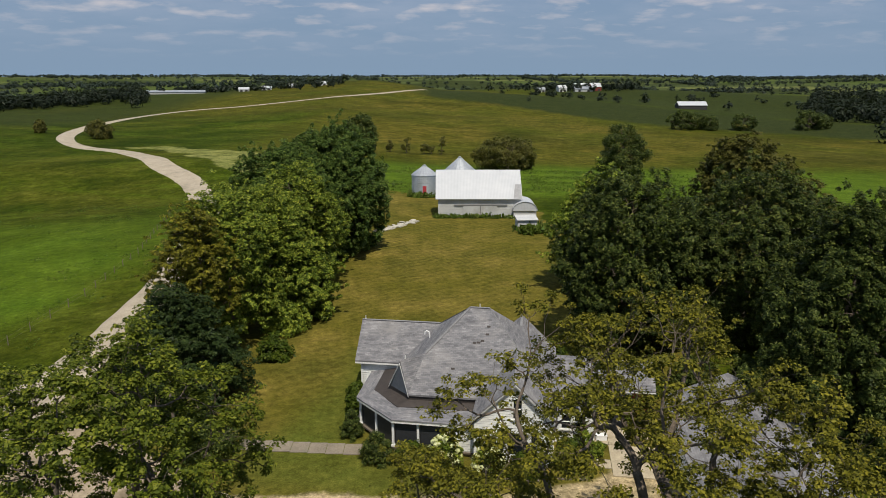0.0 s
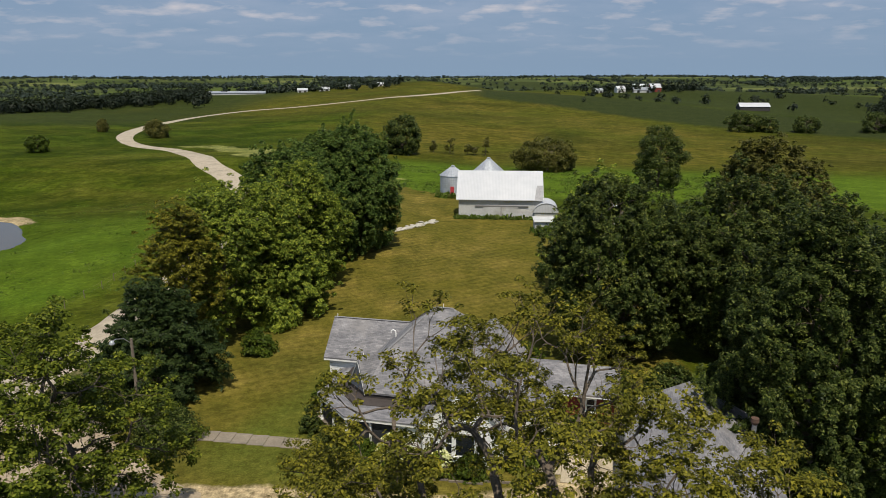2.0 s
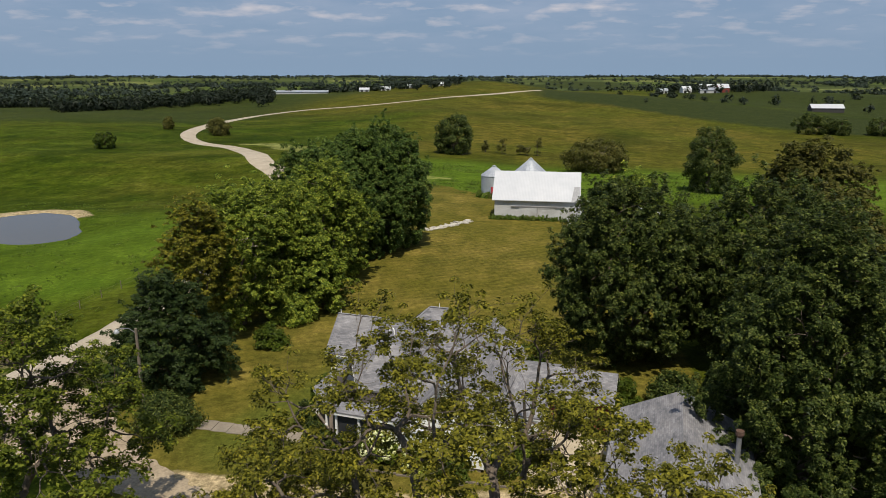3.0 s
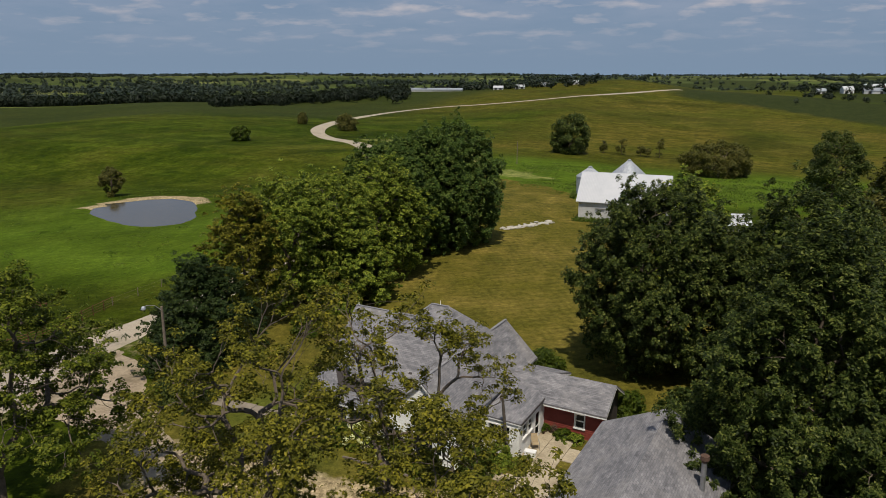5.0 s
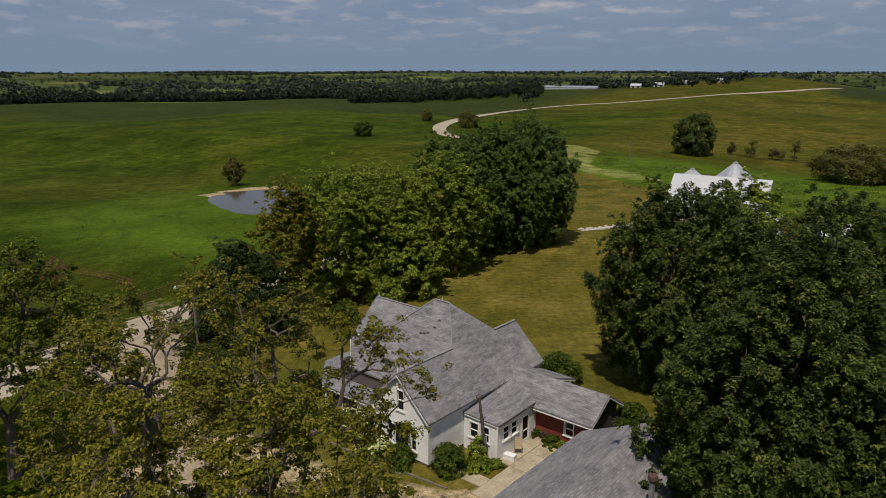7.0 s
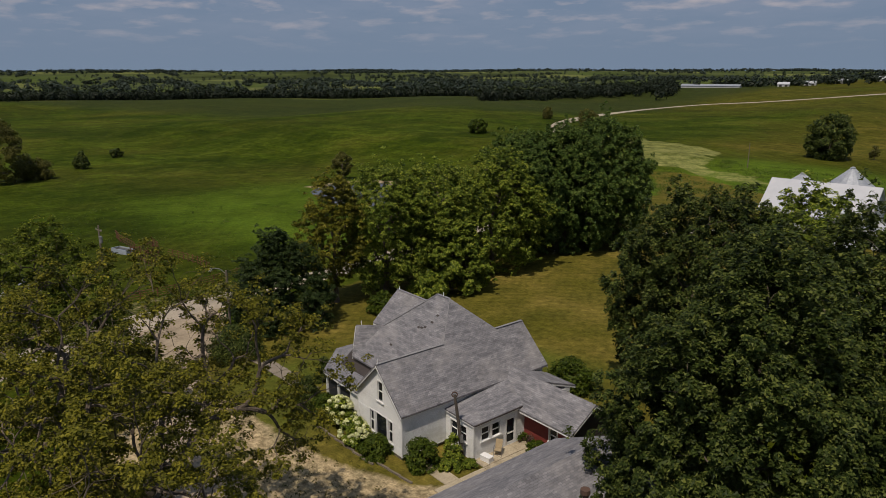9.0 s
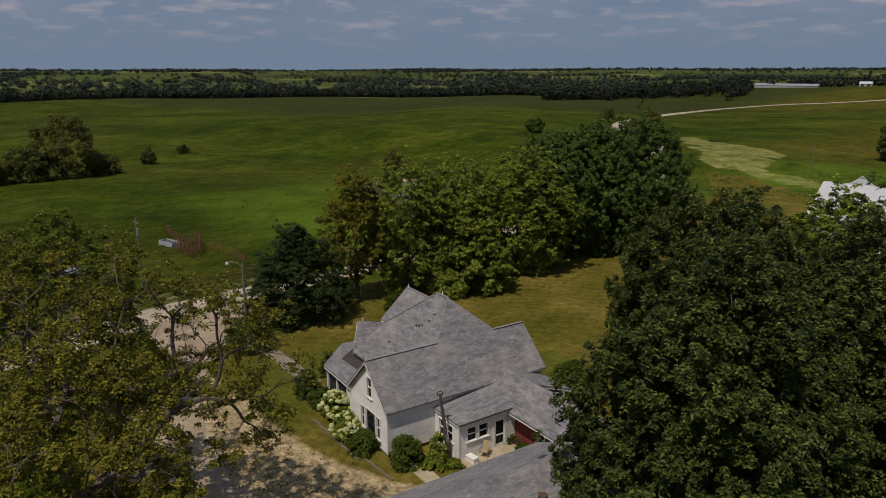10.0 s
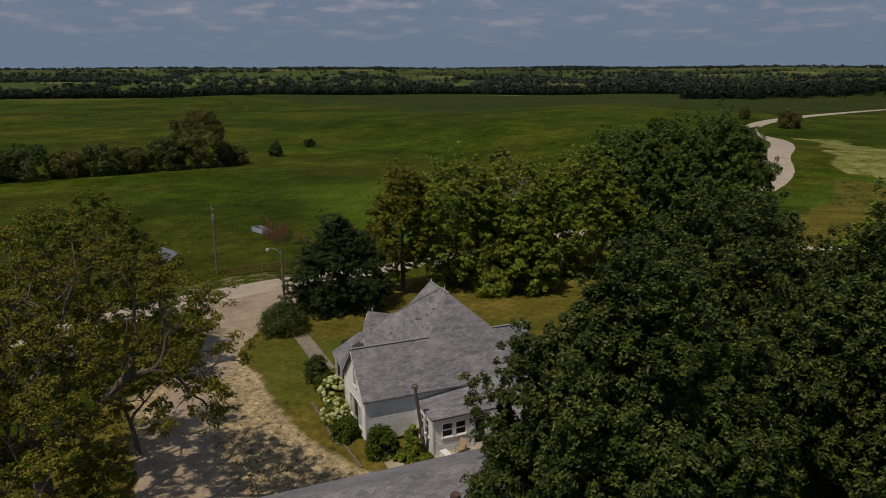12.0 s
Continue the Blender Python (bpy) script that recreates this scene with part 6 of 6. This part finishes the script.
# ---- patio things ----
chair = thing("patio_chair", HOUSE @ pose(10.3, -2.95, 0.07, 0, 0, 35), "tan mesh patio chair with metal arms", "chair")
bm = bmesh.new()
slab(bm, [(-0.26, -0.25, 0.45), (0.26, -0.25, 0.45), (0.26, 0.25, 0.40), (-0.26, 0.25, 0.40)], 0.04)
part("seat", bm, "tan", chair)
bm = bmesh.new()
slab(bm, [(-0.26, 0.24, 0.42), (0.26, 0.24, 0.42), (0.26, 0.46, 1.05), (-0.26, 0.46, 1.05)], 0.05)
part("backrest", bm, "tan", chair)
for x in (-0.29, 0.29):
    for y in (-0.24, 0.26):
        bm = bmesh.new()
        tube(bm, [(x, y, 0), (x, y, 0.62)], [0.016, 0.016], 7)
        part("leg", bm, "grey", chair)
    bm = bmesh.new()
    tube(bm, [(x, -0.26, 0.62), (x, 0.32, 0.66)], [0.02, 0.02], 7)
    part("armrest", bm, "grey", chair)
cooler = thing("cool_box", HOUSE @ pose(10.4, -4.15, 0.07, 0, 0, 8), "white plastic cool box on the patio", "box")
part("body", boxed((-0.42, 0.42, -0.24, 0.24, 0, 0.34)), "plasticwhite", cooler)
part("lid", boxed((-0.44, 0.44, -0.26, 0.26, 0.345, 0.43)), "plasticwhite", cooler)
for k, (u, v, r) in enumerate(((10.05, 0.0, 0.2), (10.4, 0.05, 0.16), (10.8, -0.05, 0.22), (10.0, -0.4, 0.15))):
    pot = thing("flower_pot", HOUSE @ pose(u, v, 0.07), "small brown pot with plants by the door", "plant pot", "pots by the door")
    bm = bmesh.new()
    tube(bm, [(0, 0, 0), (0, 0, r * 1.4), (0, 0, r * 1.7)], [r * 0.65, r, r * 1.05], 12)
    part("pot", bm, "rust", pot)
    rng3 = np.random.default_rng(200 + k)
    c = rng3.normal(size=(150, 3)) * r * 0.55 + np.array((0, 0, r * 2.3))
    leaf_mesh("plant", c, np.full(150, 0.11), rng3.normal(size=(150, 3)) + np.array((0, 0, 0.6)), rng3, ("leaf_mid", "leaf_mid", "rust", "leaf_mid")[k], pot)
hut = thing("small_shed", pose(27.5, 132.0, soil(27.5, 132), 0, 0, 15), "small outbuilding with faded red and white metal roof", "shed")
clapboards("wall", (-2, -2), (2, -2), 0, 3.6, "oldwhite", hut, course=0.3, lip=0.01)
clapboards("side_wall", (2, -2), (2, 2), 0, 3.6, "oldwhite", hut, (), (2, 4.9), course=0.3, lip=0.01)
clapboards("back_wall", (2, 2), (-2, 2), 0, 3.6, "oldwhite", hut, course=0.3, lip=0.01)
clapboards("end_wall", (-2, 2), (-2, -2), 0, 3.6, "oldwhite", hut, (), (2, 4.9), course=0.3, lip=0.01)
roof_slopes("roof_slope", ([(-2.2, -2.4, 3.5), (2.2, -2.4, 3.5), (2.2, 0, 5.1), (-2.2, 0, 5.1)],), 0.08, "whiteroof", hut)
roof_slopes("roof_slope", ([(-2.2, 2.4, 3.5), (2.2, 2.4, 3.5), (2.2, 0, 5.1), (-2.2, 0, 5.1)],), 0.08, "rustred", hut, "rusty red roof slope")


# ---- far farm buildings ----
def far_building(x, y, turn, length, depth, eave, peak, wallmat, roofmat, label, z=None):
    t = thing("farm_building", pose(x, y, height(x, y) - 0.5 if z is None else z, 0, 0, turn), label, "building")
    L, D = length / 2, depth / 2
    bm = bmesh.new()
    box(bm, -L, L, -D, D, 0, eave)
    a = [bm.verts.new(c) for c in ((-L, -D, eave), (-L, D, eave), (-L, 0, peak - 0.2))]
    bm.faces.new(a)
    a = [bm.verts.new(c) for c in ((L, -D, eave), (L, D, eave), (L, 0, peak - 0.2))]
    bm.faces.new(a)
    part("wall", bm, wallmat, t)
    bm = bmesh.new()
    slab(bm, [(-L - 0.4, -D - 0.5, eave), (L + 0.4, -D - 0.5, eave), (L + 0.4, 0, peak), (-L - 0.4, 0, peak)], 0.15)
    slab(bm, [(-L - 0.4, D + 0.5, eave), (L + 0.4, D + 0.5, eave), (L + 0.4, 0, peak), (-L - 0.4, 0, peak)], 0.15)
    part("roof", bm, roofmat, t)
    for k in range(max(2, int(length / 9)) if length < 60 else 0):
        xx = -L + length * (k + 0.5) / max(2, int(length / 9))
        part("door", boxed((xx - 1.5, xx + 1.5, -D - 0.08, -D + 0.05, 0, min(3.0, eave - 0.4))), "inside", t)
    return t


far_building(-313, 854, 12, 66, 14, 2.6, 4.6, "oldwhite", "conesteel", "long low white livestock building")
# Solid near-black walls stand for the shade under the open-sided roof.
far_building(239, 699, 0, 27, 12, 4.0, 7.5, "inside", "whiteroof", "open-sided shed with white metal roof")
for x, y, a, L, D, e, p, w, r in ((205, 985, 10, 14, 12, 6, 11, "red", "whiteroof"), (188, 978, 0, 24, 12, 4, 7, "oldwhite", "conesteel"), (196, 1005, 0, 32, 14, 6, 10, "greypaint", "whiteroof"), (160, 985, 20, 12, 9, 5, 9, "white", "whiteroof"), (132, 980, 0, 10, 8, 4, 7, "white", "conesteel")):
    far_building(x, y, a, L, D, e, p, w, r, "farmstead building with pale metal roof on the hill")
for x, y in ((-240, 880), (-214, 886), (-186, 900), (-150, 905)):
    far_building(x, y, 10, 12, 8, 3, 5.5, "oldwhite", "whiteroof", "small white building far off by the road")
for x, y in ((480, 1560), (520, 1590), (455, 1600)):
    far_building(x, y, 0, 46, 20, 5, 9, "greypaint", "conesteel", "distant grey-roofed farm buildings")
yard = [(rng.gauss(185, 45), rng.gauss(1000, 22), rng.uniform(8, 15), rng.uniform(4, 7)) for _ in range(70)]
yard += [(rng.uniform(60, 420), 830 + rng.gauss(0, 45) - 0.12 * rng.uniform(60, 420), rng.uniform(3, 9), rng.uniform(2.5, 6)) for _ in range(38)]
yard += [(rng.uniform(-330, -120), rng.gauss(905, 25), rng.uniform(5, 11), rng.uniform(4, 7)) for _ in range(90)]
woods("shelter_belts", yard, "leaf_far_shaded", 31, "shelter trees round the far farmsteads")
far_building(-62.5, 43.6, -25, 5.0, 4.0, 2.2, 3.2, "wood", "grey", "small grey metal shed across the road")
